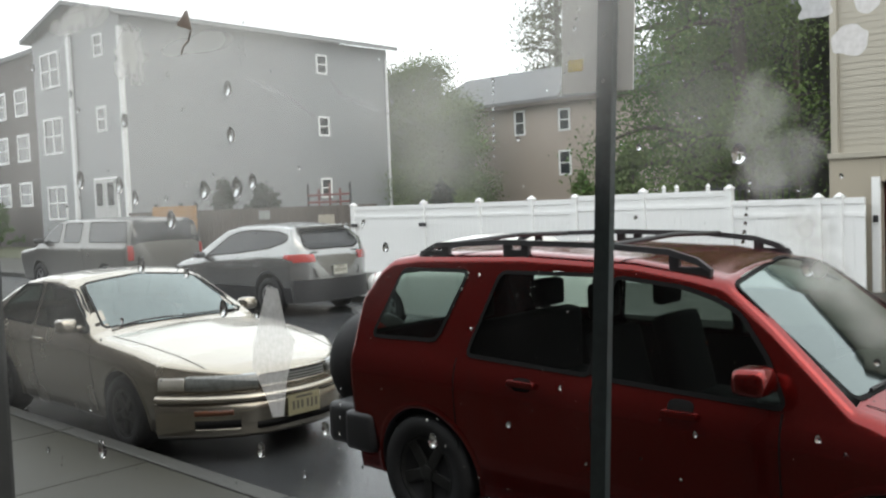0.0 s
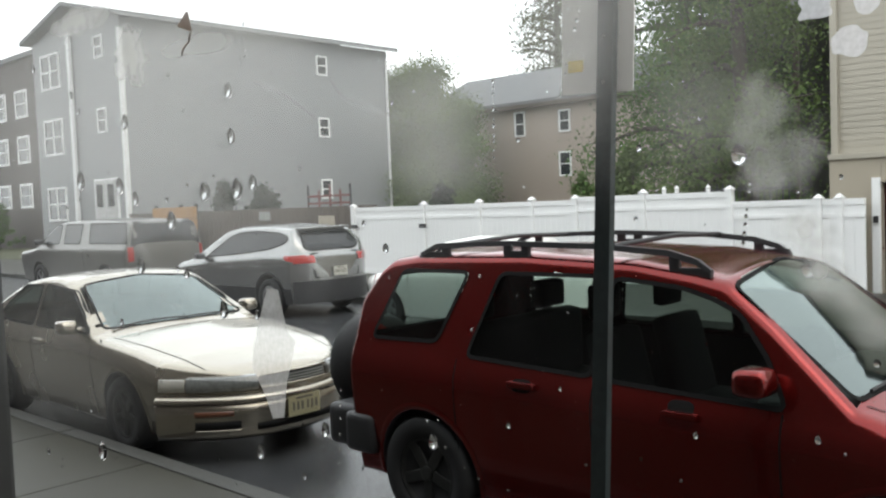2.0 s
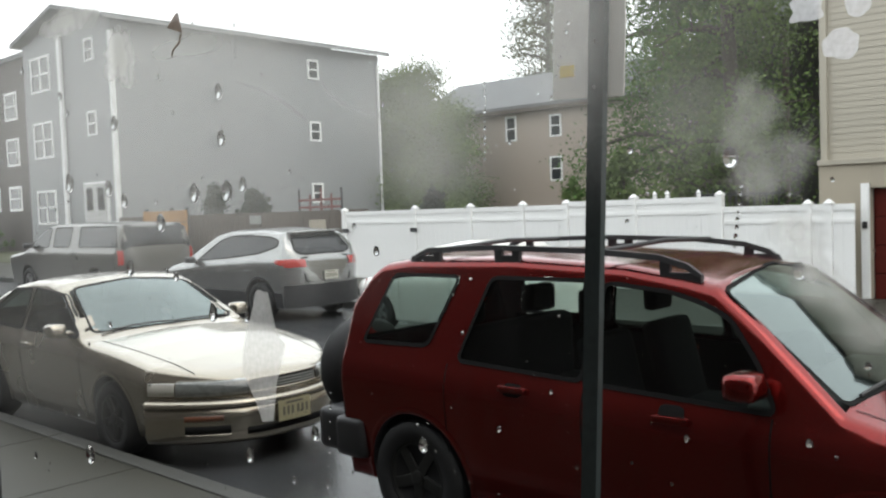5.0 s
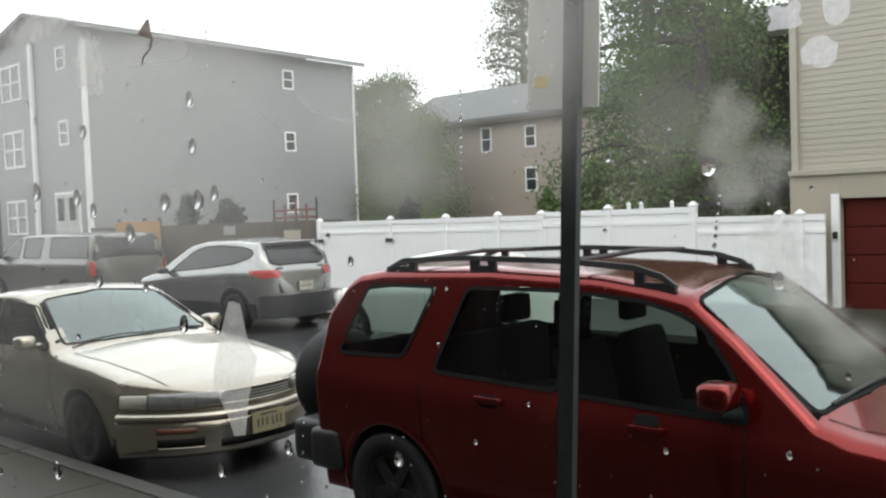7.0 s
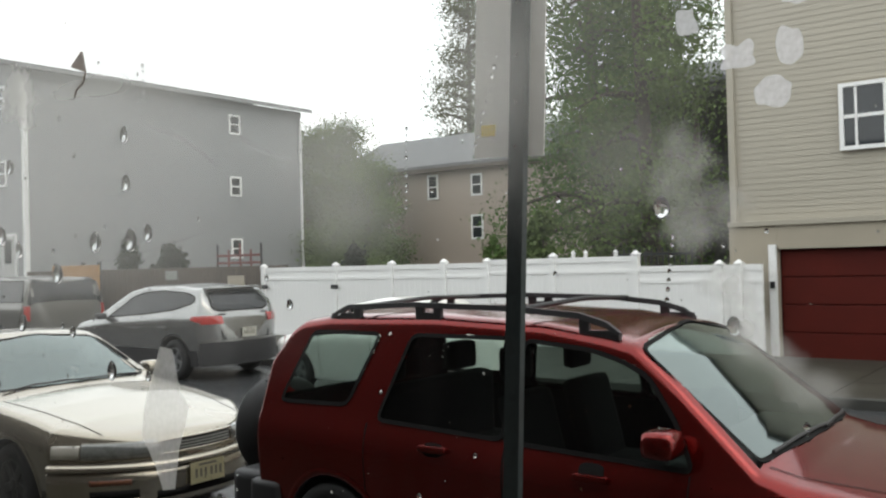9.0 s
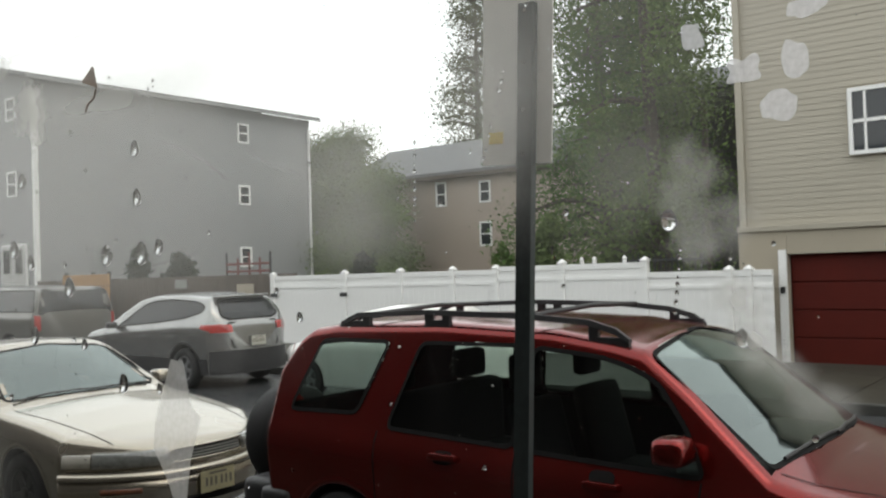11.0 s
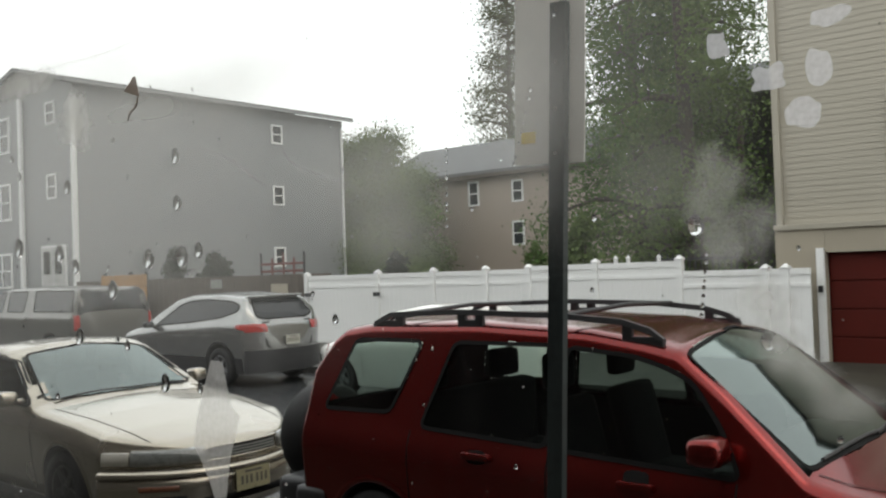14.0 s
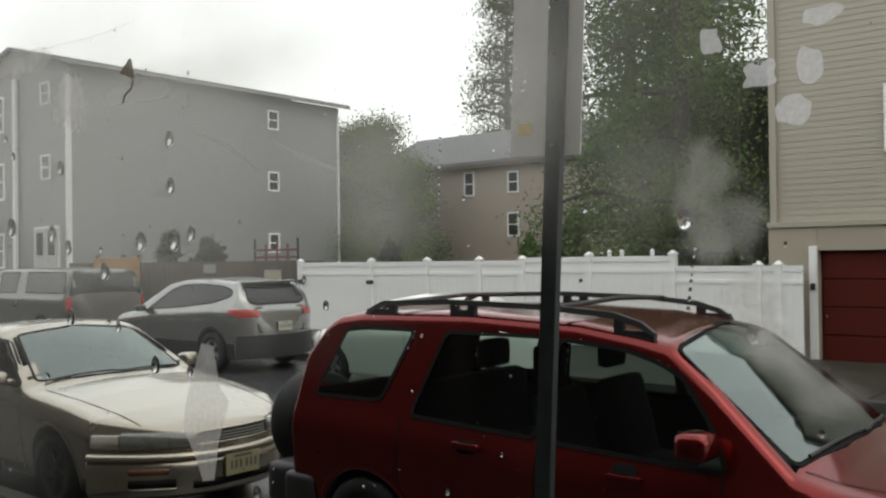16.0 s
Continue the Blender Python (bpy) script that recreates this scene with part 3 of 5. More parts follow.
# ---- the room behind the window ----
GLASS_V = 0.285
room = thing("room", "plain plastered room behind the window", "wall", pose(0, 0, 0), kind="structure")
Z0, Z1 = 0.9, 3.2
part("wall_window_sill", box((-3.2, 0.24, -0.03), (3.2, 0.5, Z0)), brown_brick, room)
part("wall_window_head", box((-3.2, 0.24, Z1), (3.2, 0.5, 5.6)), brown_brick, room)
part("wall_window_side", box((-3.2, 0.24, Z0), (-1.45, 0.5, Z1)), brown_brick, room)
part("wall_window_far_side", box((1.45, 0.24, Z0), (3.2, 0.5, Z1)), brown_brick, room)
part("wall_back", box((-3.0, -3.2, -0.03), (3.0, -3.0, 3.9)), interior_plaster, room)
part("wall_end", box((-3.2, -3.2, -0.03), (-3.002, 0.238, 3.9)), interior_plaster, room)
part("wall_end", box((3.002, -3.2, -0.03), (3.2, 0.238, 3.9)), interior_plaster, room)
solid("floor", box((-3.0, -3.0, 0.3), (3.0, 0.238, 0.45)), dark_wood, pose(0, 0, 0), "dark plain floor of the room", "floor", kind="structure")
solid("ceiling", box((-3.0, -3.0, 3.4), (3.0, 0.238, 3.55)), interior_plaster, pose(0, 0, 0), "plain plaster ceiling of the room", "ceiling", kind="structure")
# unseen frontage and upper mass; length and height set to block sky light
solid("wall_light_block", box((-75, 0.0, -0.03), (-3.21, 0.5, 5.6)), brown_brick, pose(0, 0, 0), "unseen brick front beside the window, extended to block light", "wall", kind="structure")
solid("wall_light_block_far", box((3.21, 0.0, -0.03), (50, 0.5, 5.6)), brown_brick, pose(0, 0, 0), "unseen brick front beside the window, extended to block light", "wall", kind="structure")
solid("wall_light_block_top", box((-75, -8, 3.9), (50, -0.005, 5.6)), brown_brick, pose(0, 0, 0), "unseen mass over the room, added to block light", "wall", kind="structure")
win = thing("window_1", "large rain-spotted window with a dark frame", "window", pose(0, 0, 0), kind="structure")
part("window_frame", box((-1.45, 0.25, Z0), (-0.792, 0.295, Z1), 0.004), dark_frame, win, "dark window frame")
part("window_frame", box((1.03, 0.25, Z0), (1.45, 0.295, Z1), 0.004), dark_frame, win, "dark window frame")
part("window_frame", box((-0.79, 0.25, Z0), (1.028, 0.34, Z0 + 0.06), 0.004), dark_frame, win, "dark window frame")
part("window_frame", box((-0.79, 0.25, Z1 - 0.06), (1.028, 0.34, Z1), 0.004), dark_frame, win, "dark window frame")

# boards of the beige building, last of the large pieces
def siding(parent, u0, u1, v, z0, z1, pitch, holes):
    shapes = {}
    rows = int((z1 - z0) / pitch)
    for i in range(rows):
        z = z0 + i * pitch
        spans = [(u0, u1)]
        for h0, h1, k0, k1 in holes:
            if k0 - pitch < z < k1:
                spans = [q for a, b in spans for q in ((a, min(b, h0)), (max(a, h1), b)) if q[1] - q[0] > 0.02]
        for a, b in spans:
            key = round(b - a, 3)
            if key not in shapes:
                bm = bmesh.new()
                prof = [(0.0, 0.0), (-0.011, 0.0), (-0.010, pitch * 0.25), (-0.003, pitch), (0.0, pitch)]
                r = [[bm.verts.new((x, y, q)) for y, q in prof] for x in (0.0, b - a)]
                for k in range(5):
                    bm.faces.new((r[0][k], r[0][(k + 1) % 5], r[1][(k + 1) % 5], r[1][k]))
                bm.faces.new(r[0])
                bm.faces.new(r[1])
                shapes[key] = mesh_of("siding_board", bm, beige_board)
            o = new("siding_board", shapes[key])
            o.parent, o.location = parent, (a, v, z)


siding(garage, GL + 0.10, 9.0, GV + 0.25, 2.53, 8.9, 0.112, [(-3.86, -3.04, 3.65, 4.85), (0.58, 2.02, 3.65, 4.85)])


# ---- cars: x forward, y to the left, z up, rear axle at x = 0 ----
class Shell:
    """Outer skin of a car: a top line, a plan with rounded ends, a belt line and leaning side glass."""

    def __init__(s, top, half, rear, front, bulge_r, bulge_f, belt, tumble, sill=0.24, crown=0.03, edge=0.07, power=3.0, trim=0.03):
        s.trim = trim
        s.top_line, s.half, s.rear, s.front = top, half, rear, front
        s.bulge_r, s.bulge_f, s.belt_line, s.tumble, s.sill, s.crown_line, s.edge, s.power = bulge_r, bulge_f, belt, tumble, sill, crown, edge, power

    def crown(s, x):
        return s.crown_line if isinstance(s.crown_line, float) else lerp(s.crown_line, x)

    def top(s, x):
        return lerp(s.top_line, x) - s.trim + s.crown(x)

    def plan(s, x):
        w = s.half
        if x > s.front - s.bulge_f:
            w *= max(0.0, (s.front - x) / s.bulge_f) ** (1 / s.power)
        if x < s.rear + s.bulge_r:
            w *= max(0.0, (x - s.rear) / s.bulge_r) ** (1 / s.power)
        return w

    def nose(s, y):
        return s.front - s.bulge_f * min(1, abs(y) / s.half) ** s.power

    def tail(s, y):
        return s.rear + s.bulge_r * min(1, abs(y) / s.half) ** s.power

    def side(s, x, z):
        zb = lerp(s.belt_line, x)
        w = s.plan(x)
        k = min(1.0, max(0.0, (z - s.sill) / (zb - s.sill)))
        ks = 0.80
        f = 1 - 0.085 * ((ks - k) / ks) ** 1.5 if k < ks else 1 - 0.045 * ((k - ks) / (1 - ks)) ** 2
        y = w * f
        if z > zb:
            y -= (z - zb) * s.tumble * min(1, w / s.half)
        t = s.top(x)
        e = min(s.edge, (t - s.sill) * 0.4)
        lim = t - s.crown(x)
        if z > lim - e:
            q = min(1.0, (z - lim + e) / e)
            y -= e * 1.1 * (1 - math.sqrt(max(0.0, 1 - q * q))) * min(1, w / s.half)
        return max(0.0, y)

    def roof(s, x, y):
        t = s.top(x)
        w = max(0.05, s.side(x, t - s.crown(x)))
        return t - s.crown(x) * min(1, abs(y) / w) ** 2

    def build(s, step=0.02, cut=lambda c: False):
        bm = bmesh.new()
        xs = list(np.arange(s.rear + 0.004, s.front - 0.004, step))
        xs += [s.rear + 0.012, s.rear + 0.024, s.front - 0.004, s.front - 0.012, s.front - 0.024]
        xs = sorted(set(round(float(x), 4) for x in xs))
        rings = []
        for x in xs:
            lim = s.top(x) - s.crown(x)
            right = []
            for k in range(56):
                q = k / 55
                z = s.sill + (lim - s.sill) * (1 - (1 - q) ** 1.15)
                right.append((x, -s.side(x, z), z))
            w = s.side(x, lim)
            over = [(x, -w + 2 * w * k / 14, s.roof(x, -w + 2 * w * k / 14)) for k in range(1, 14)]
            left = [(x, -b, c) for a, b, c in reversed(right)]
            rings.append([bm.verts.new(p) for p in right + over + left])
        n = len(rings[0])
        for a, b in zip(rings, rings[1:]):
            for k in range(n - 1):
                f = bm.faces.new((a[k], a[k + 1], b[k + 1], b[k]))
            bm.faces.new((a[n - 1], a[0], b[0], b[n - 1]))
        bm.faces.new(rings[0])
        bm.faces.new(rings[-1])
        dead = [f for f in bm.faces if cut(f.calc_center_median())]
        bmesh.ops.delete(bm, geom=dead, context="FACES")
        return bm


def inside(quad, x, z):
    s = 0
    for (a, b), (c, d) in zip(quad, quad[1:] + quad[:1]):
        k = (c - a) * (z - b) - (d - b) * (x - a)
        if k == 0:
            continue
        if s == 0:
            s = 1 if k > 0 else -1
        elif (k > 0) != (s > 0):
            return False
    return True


def bilinear(q, i, j):
    return tuple((1 - i) * (1 - j) * q[0][k] + i * (1 - j) * q[1][k] + i * j * q[2][k] + (1 - i) * j * q[3][k] for k in (0, 1))


def offset(loop, d):
    """A closed loop pushed outward by d."""
    cx, cz = sum(p[0] for p in loop) / len(loop), sum(p[1] for p in loop) / len(loop)
    out = []
    for i, (x, z) in enumerate(loop):
        (ax, az), (bx, bz) = loop[i - 1], loop[(i + 1) % len(loop)]
        nx, nz = bz - az, ax - bx
        if nx * (x - cx) + nz * (z - cz) < 0:
            nx, nz = -nx, -nz
        k = d / max(1e-6, math.hypot(nx, nz))
        out.append((x + nx * k, z + nz * k))
    return out


def rounded(q, radius=0.055, steps=6):
    """The outline of a window of any number of corners, each corner rounded off."""
    out = []
    for i, p in enumerate(q):
        a, b = q[i - 1], q[(i + 1) % len(q)]
        ends = []
        for o in (a, b):
            far = math.hypot(o[0] - p[0], o[1] - p[1])
            k = min(radius, 0.4 * far) / far
            ends.append((p[0] + (o[0] - p[0]) * k, p[1] + (o[1] - p[1]) * k))
        for j in range(steps):
            t = j / (steps - 1)
            out.append(tuple((1 - t) ** 2 * ends[0][k] + 2 * t * (1 - t) * p[k] + t * t * ends[1][k] for k in (0, 1)))
    return out


def pane_sheet(f, q, rings=7):
    """Glass filling a rounded outline, following the skin f."""
    bm = bmesh.new()
    loop = rounded(q)
    cx, cz = sum(p[0] for p in loop) / len(loop), sum(p[1] for p in loop) / len(loop)
    mid = bm.verts.new(f(cx, cz))
    rows = [[bm.verts.new(f(cx + (x - cx) * i / rings, cz + (z - cz) * i / rings)) for x, z in loop] for i in range(1, rings + 1)]
    m = len(loop)
    for k in range(m):
        bm.faces.new((mid, rows[0][k], rows[0][(k + 1) % m]))
        for a, b in zip(rows, rows[1:]):
            bm.faces.new((a[k], b[k], b[(k + 1) % m], a[(k + 1) % m]))
    return bm


def sheet(f, q, n=10, ring=0.0):
    """A patch of skin over the four corners q, mapped by f; ring: only a border round q, that wide."""
    bm = bmesh.new()
    if not ring:
        g = [[bm.verts.new(f(*bilinear(q, i / n, j / n))) for j in range(n + 1)] for i in range(n + 1)]
        for i in range(n):
            for j in range(n):
                bm.faces.new((g[i][j], g[i + 1][j], g[i + 1][j + 1], g[i][j + 1]))
    else:
        loop = rounded(q)
        a = [bm.verts.new(f(*p)) for p in offset(loop, -0.014)]
        b = [bm.verts.new(f(*p)) for p in offset(loop, ring)]
        m = len(a)
        for k in range(m):
            bm.faces.new((a[k], a[(k + 1) % m], b[(k + 1) % m], b[k]))
    return bm


def wheel_at(parent, x, y, r, rim_mat=None, spokes=5):
    """Tyre, rim and spokes; y < 0 is the right side."""
    s = -1 if y < 0 else 1
    w = part("wheel", lathe([(r * 0.62, -0.09 * s), (r * 0.94, -0.10 * s), (r, -0.07 * s), (r, 0.07 * s), (r * 0.94, 0.10 * s), (r * 0.64, 0.095 * s), (r * 0.62, 0.06 * s)], 36), rubber, parent, "black tyre on a metal rim", True, pose(x, y, r))
    rim = lathe([(r * 0.63, 0.05 * s), (r * 0.63, 0.085 * s), (r * 0.58, 0.088 * s), (r * 0.56, 0.03 * s), (r * 0.1, 0.02 * s), (0.01, 0.02 * s)], 36)
    part("rim", rim, rim_mat or alloy, w, smooth=True)
    for k in range(spokes):
        a = 2 * math.pi * k / spokes + 0.3
        b = box((0.03, 0.02 * s if s > 0 else -0.075, -0.035), (r * 0.585, 0.075 if s > 0 else -0.02, 0.035), 0.01)
        bmesh.ops.rotate(b, verts=b.verts, cent=(0, 0, 0), matrix=Matrix.Rotation(a, 3, "Y"))
        part("spoke", b, rim_mat or alloy, w)
    part("hub", lathe([(0.045, 0.06 * s), (0.045, 0.085 * s), (0.03, 0.09 * s)], 16), rim_mat or alloy, w)
    return w


def seat(parent, x, y, z=0.62):
    s = part("seat", box((x - 0.28, y - 0.26, z), (x + 0.28, y + 0.26, z + 0.16), 0.05), cloth, parent, "dark cloth seat", True)
    b = box((-0.06, -0.22, 0), (0.06, 0.22, 0.54), 0.055)
    bmesh.ops.rotate(b, verts=b.verts, cent=(0, 0, 0), matrix=Matrix.Rotation(radians(-14), 3, "Y"))
    part("backrest", b, cloth, s, "", True, pose(x - 0.22, y, z + 0.10))
    part("headrest", box((x - 0.44, y - 0.12, z + 0.67), (x - 0.35, y + 0.12, z + 0.87), 0.04), cloth, s, "", True)
    return s


def car(name, label, at, shell, paint, glass, sides, wheels, r, cladding=None, screen=None, rear_screen=None, arch=0.09, rim_mat=None, seams=(), handles=(), rear_hole=None, floor_z=0.35):
    c = thing(name, label, "car", at)
    xs = (0.0, wheels)
    holes = [rounded(q) for q in sides]
    screens = [rounded(q) for q in (screen, rear_screen) if q]

    def cut(p):
        x, y, z = p
        lim = shell.top(x) - shell.crown(x)
        if abs(y) > 0.4 * shell.half and z < lim:
            for q in holes:
                if inside(q, x, z):
                    return True
            for wx in xs:
                if (x - wx) ** 2 + (z - r) ** 2 < (r + arch) ** 2:
                    return True
        if rear_hole and x < shell.rear + 0.5 and z >= lim - 0.03 and inside(rear_hole, y, z):
            return True
        for q in screens:
            if z >= lim - 0.02 and inside(q, x, y):
                return True
        return False
    part("body", shell.build(cut=cut), paint, c, "", True)
    part("floor_pan", box((shell.rear + shell.bulge_r, -shell.half + 0.14, floor_z - 0.12), (shell.front - shell.bulge_f, shell.half - 0.14, floor_z), 0.03), black_plastic, c)
    for s in (-1, 1):
        def skin(x, z, off=0.0, s=s):
            return (x, s * (shell.side(x, z) + off), z)
        for q in sides:
            part("window_pane", pane_sheet(lambda x, z: skin(x, z, -0.004), q), glass, c, "tinted side window", True)
            part("window_seal", sheet(lambda x, z: skin(x, z, 0.007), q, ring=0.008), seam_black, c, "black window seal")
        for x in seams:
            part("door_gap", sheet(lambda a, b: skin(a, b, 0.0016), [(x - 0.004, shell.sill + 0.05), (x + 0.004, shell.sill + 0.05), (x + 0.004, lerp(shell.belt_line, x) + 0.01), (x - 0.004, lerp(shell.belt_line, x) + 0.01)], 12), seam_black, c)
        for x, z in handles:
            h = box((x - 0.09, -0.02, z - 0.018), (x + 0.09, 0.02, z + 0.018), 0.012)
            bmesh.ops.translate(h, verts=h.verts, vec=(0, s * (shell.side(x, z) + 0.012), 0))
            part("door_handle", h, paint, c)
        if cladding:
            q = [(shell.rear + 0.03, shell.sill), (shell.front - 0.03, shell.sill), (shell.front - 0.03, cladding), (shell.rear + 0.03, cladding)]
            bm = sheet(lambda a, b: skin(a, b, 0.006), q, 60)
            dead = [f for f in bm.faces if any((f.calc_center_median().x - wx) ** 2 + (f.calc_center_median().z - r) ** 2 < (r + arch) ** 2 for wx in xs)]
            bmesh.ops.delete(bm, geom=dead, context="FACES")
            part("cladding", bm, black_plastic, c, "dark plastic lower cladding", True)
        for wx in xs:
            bm = bmesh.new()
            rows = []
            for k in range(25):
                a = math.pi * (k / 24 * 1.16 - 0.08)
                ring = []
                for rr, o in ((r + arch + 0.03, 0.002), (r + arch + 0.008, 0.009), (r + arch - 0.012, 0.004), (r + arch - 0.015, -0.30)):
                    px, pz = wx + rr * math.cos(a), max(shell.sill, r + rr * math.sin(a))
                    yy = shell.side(px, min(pz, lerp(shell.belt_line, px))) + o
                    ring.append(bm.verts.new((px, s * yy, pz)))
                rows.append(ring)
            for a, b in zip(rows, rows[1:]):
                for k in range(3):
                    f = bm.faces.new((a[k], a[k + 1], b[k + 1], b[k]))
                    f.material_index = 1 if k == 2 else 0
            part("wheel_arch", bm, [black_plastic if cladding else paint, black_plastic], c, "", True)
            wheel_at(c, wx, s * (shell.half - 0.115), r, rim_mat)

    def lid(x, y, off=0.0):
        return (x, y, shell.roof(x, y) + off)
    if screen:
        part("windscreen", pane_sheet(lambda x, y: lid(x, y, -0.002), screen), wet_screen, c, "sloping windscreen", True)
        part("windscreen_seal", sheet(lambda x, y: lid(x, y, 0.005), screen, 14, ring=0.006), seam_black, c)
    if rear_screen:
        part("rear_screen", pane_sheet(lambda x, y: lid(x, y, -0.002), rear_screen), glass, c, "rear window", True)
        part("rear_seal", sheet(lambda x, y: lid(x, y, 0.005), rear_screen, 14, ring=0.02), seam_black, c)
    return c


def mirror(c, shell, x, z, paint, reach=0.2):
    for s in (-1, 1):
        y0 = shell.side(x, z - 0.06)
        b = box((x - 0.09, y0 + 0.03, z - 0.06), (x + 0.06, y0 + 0.03 + reach, z + 0.06), 0.04)
        box((x - 0.03, y0 - 0.03, z - 0.06), (x + 0.04, y0 + 0.06, z - 0.01), 0.01, b)
        if s < 0:
            bmesh.ops.scale(b, vec=(1, -1, 1), verts=b.verts)
        part("door_mirror", b, paint, c, "", True)


def wiper(c, shell, points):
    part("wiper", tube([(x, y, shell.roof(x, y) + 0.016) for x, y in points], 0.009, 6), black_plastic, c, "black wiper blade")


def plate(c, x, z, facing, mat=None, parent_label="pale number plate"):
    """A number plate with plain bars on it; facing 1 forward, -1 backward."""
    x0, x1 = sorted((x, x + facing * 0.012))
    p = part("number_plate", box((x0, -0.155, z - 0.08), (x1, 0.155, z + 0.08), 0.003), mat or plate_paint, c, parent_label)
    e0, e1 = sorted((x + facing * 0.0125, x + facing * 0.015))
    for k in range(6):
        y = -0.115 + k * 0.042 + (0.012 if k > 2 else 0)
        part("plate_bar", box((e0, y, z - 0.035), (e1, y + 0.02, z + 0.03)), plate_ink, p)
    part("plate_bar", box((e0, -0.08, z + 0.05), (e1, 0.08, z + 0.066)), plate_ink, p)


# --- red sport utility car ---
SUV_TOP = [(-0.83, 0.62), (-0.815, 0.95), (-0.78, 1.06), (-0.63, 1.36), (-0.50, 1.565), (-0.42, 1.62), (-0.2, 1.65), (0.6, 1.665), (1.3, 1.635), (1.64, 1.585), (1.80, 1.55), (2.05, 1.365), (2.42, 1.05), (2.56, 1.015), (3.0, 0.97), (3.3, 0.91), (3.42, 0.82), (3.46, 0.6)]
suv_shell = Shell(SUV_TOP, 0.875, -0.83, 3.46, 0.22, 0.42, [(-0.83, 1.06), (0.3, 1.045), (1.9, 0.99), (3.4, 0.93)], 0.36, sill=0.27, power=3.2, crown=[(1.3, 0.018), (1.75, 0.05), (1.95, 0.10), (2.40, 0.11), (2.56, 0.06), (3.4, 0.03)], edge=0.055, trim=0.018)
SUV_WINDOWS = [
    [(-0.455, 1.125), (0.095, 1.135), (0.245, 1.54), (-0.30, 1.54)],
    [(0.335, 1.075), (1.172, 1.045), (1.172, 1.54), (0.475, 1.54)],
    [(1.212, 1.04), (2.16, 1.005), (2.06, 1.20), (1.90, 1.395), (1.76, 1.455), (1.59, 1.50), (1.212, 1.535)],
]
SUV_BACK = [(-0.56, 1.09), (0.56, 1.09), (0.48, 1.49), (-0.48, 1.49)]
suv = car("red_suv", "dark red compact sport utility car, wet, parked at the kerb", pose(-3.66, 4.53, 0), suv_shell, red_paint, car_glass, SUV_WINDOWS, 2.62, 0.345, rim_mat=dark_rim, rear_hole=rounded(SUV_BACK),
          screen=[(2.41, -0.72), (2.48, -0.36), (2.50, 0), (2.48, 0.36), (2.41, 0.72), (1.83, 0.61), (1.80, 0), (1.83, -0.61)], seams=(0.27, 1.19, 2.14), handles=((0.76, 0.965), (1.68, 0.93)), arch=0.055)
mirror(suv, suv_shell, 2.07, 1.135, red_paint, 0.17)
for s in (-1, 1):
    part("door_pillar", sheet(lambda x, z: (x, s * (suv_shell.side(x, z) + 0.004), z), [(1.168, 1.05), (1.216, 1.05), (1.216, 1.53), (1.168, 1.53)], 8), seam_black, suv, "black pillar between the doors", True)
    # flat black patches: the handle hollow's shade is put into their colour
    for x in (0.76, 1.68):
        part("handle_shade_patch", pane_sheet(lambda a, b: (a, s * (suv_shell.side(a, b) + 0.002), b), [(x - 0.07, 0.925), (x + 0.06, 0.925), (x + 0.06, 0.995), (x - 0.07, 0.995)], 3), seam_black, suv, "black patch painted as shade behind the door handle", True)


def suv_back(y, z, off):
    return (float(np.interp(z, [0.62, 0.95, 1.06, 1.36, 1.565], [-0.83, -0.815, -0.78, -0.63, -0.50])) - off, y, z)


part("rear_window", sheet(lambda y, z: suv_back(y, z, 0.0), SUV_BACK), car_glass, suv, "tinted rear window", True)
part("rear_seal", sheet(lambda y, z: suv_back(y, z, 0.012), SUV_BACK, ring=0.03), seam_black, suv)
spare = part("spare_wheel", lathe([(0.2, -0.11), (0.32, -0.12), (0.345, -0.08), (0.345, 0.08), (0.32, 0.12), (0.2, 0.11)], 40), rubber, suv, "black spare wheel on the tailgate", True, pose(-1.10, -0.22, 0.82, 0, 0, 90))
part("spare_cover", lathe([(0.27, 0.115), (0.26, 0.135), (0.05, 0.14), (0.01, 0.14)], 36), black_plastic, spare, "", True)
bb = box((-0.93, -0.82, 0.38), (-0.62, 0.82, 0.66), 0.06)
part("rear_bumper", bb, black_plastic, suv, "dark grey plastic rear bumper", True)
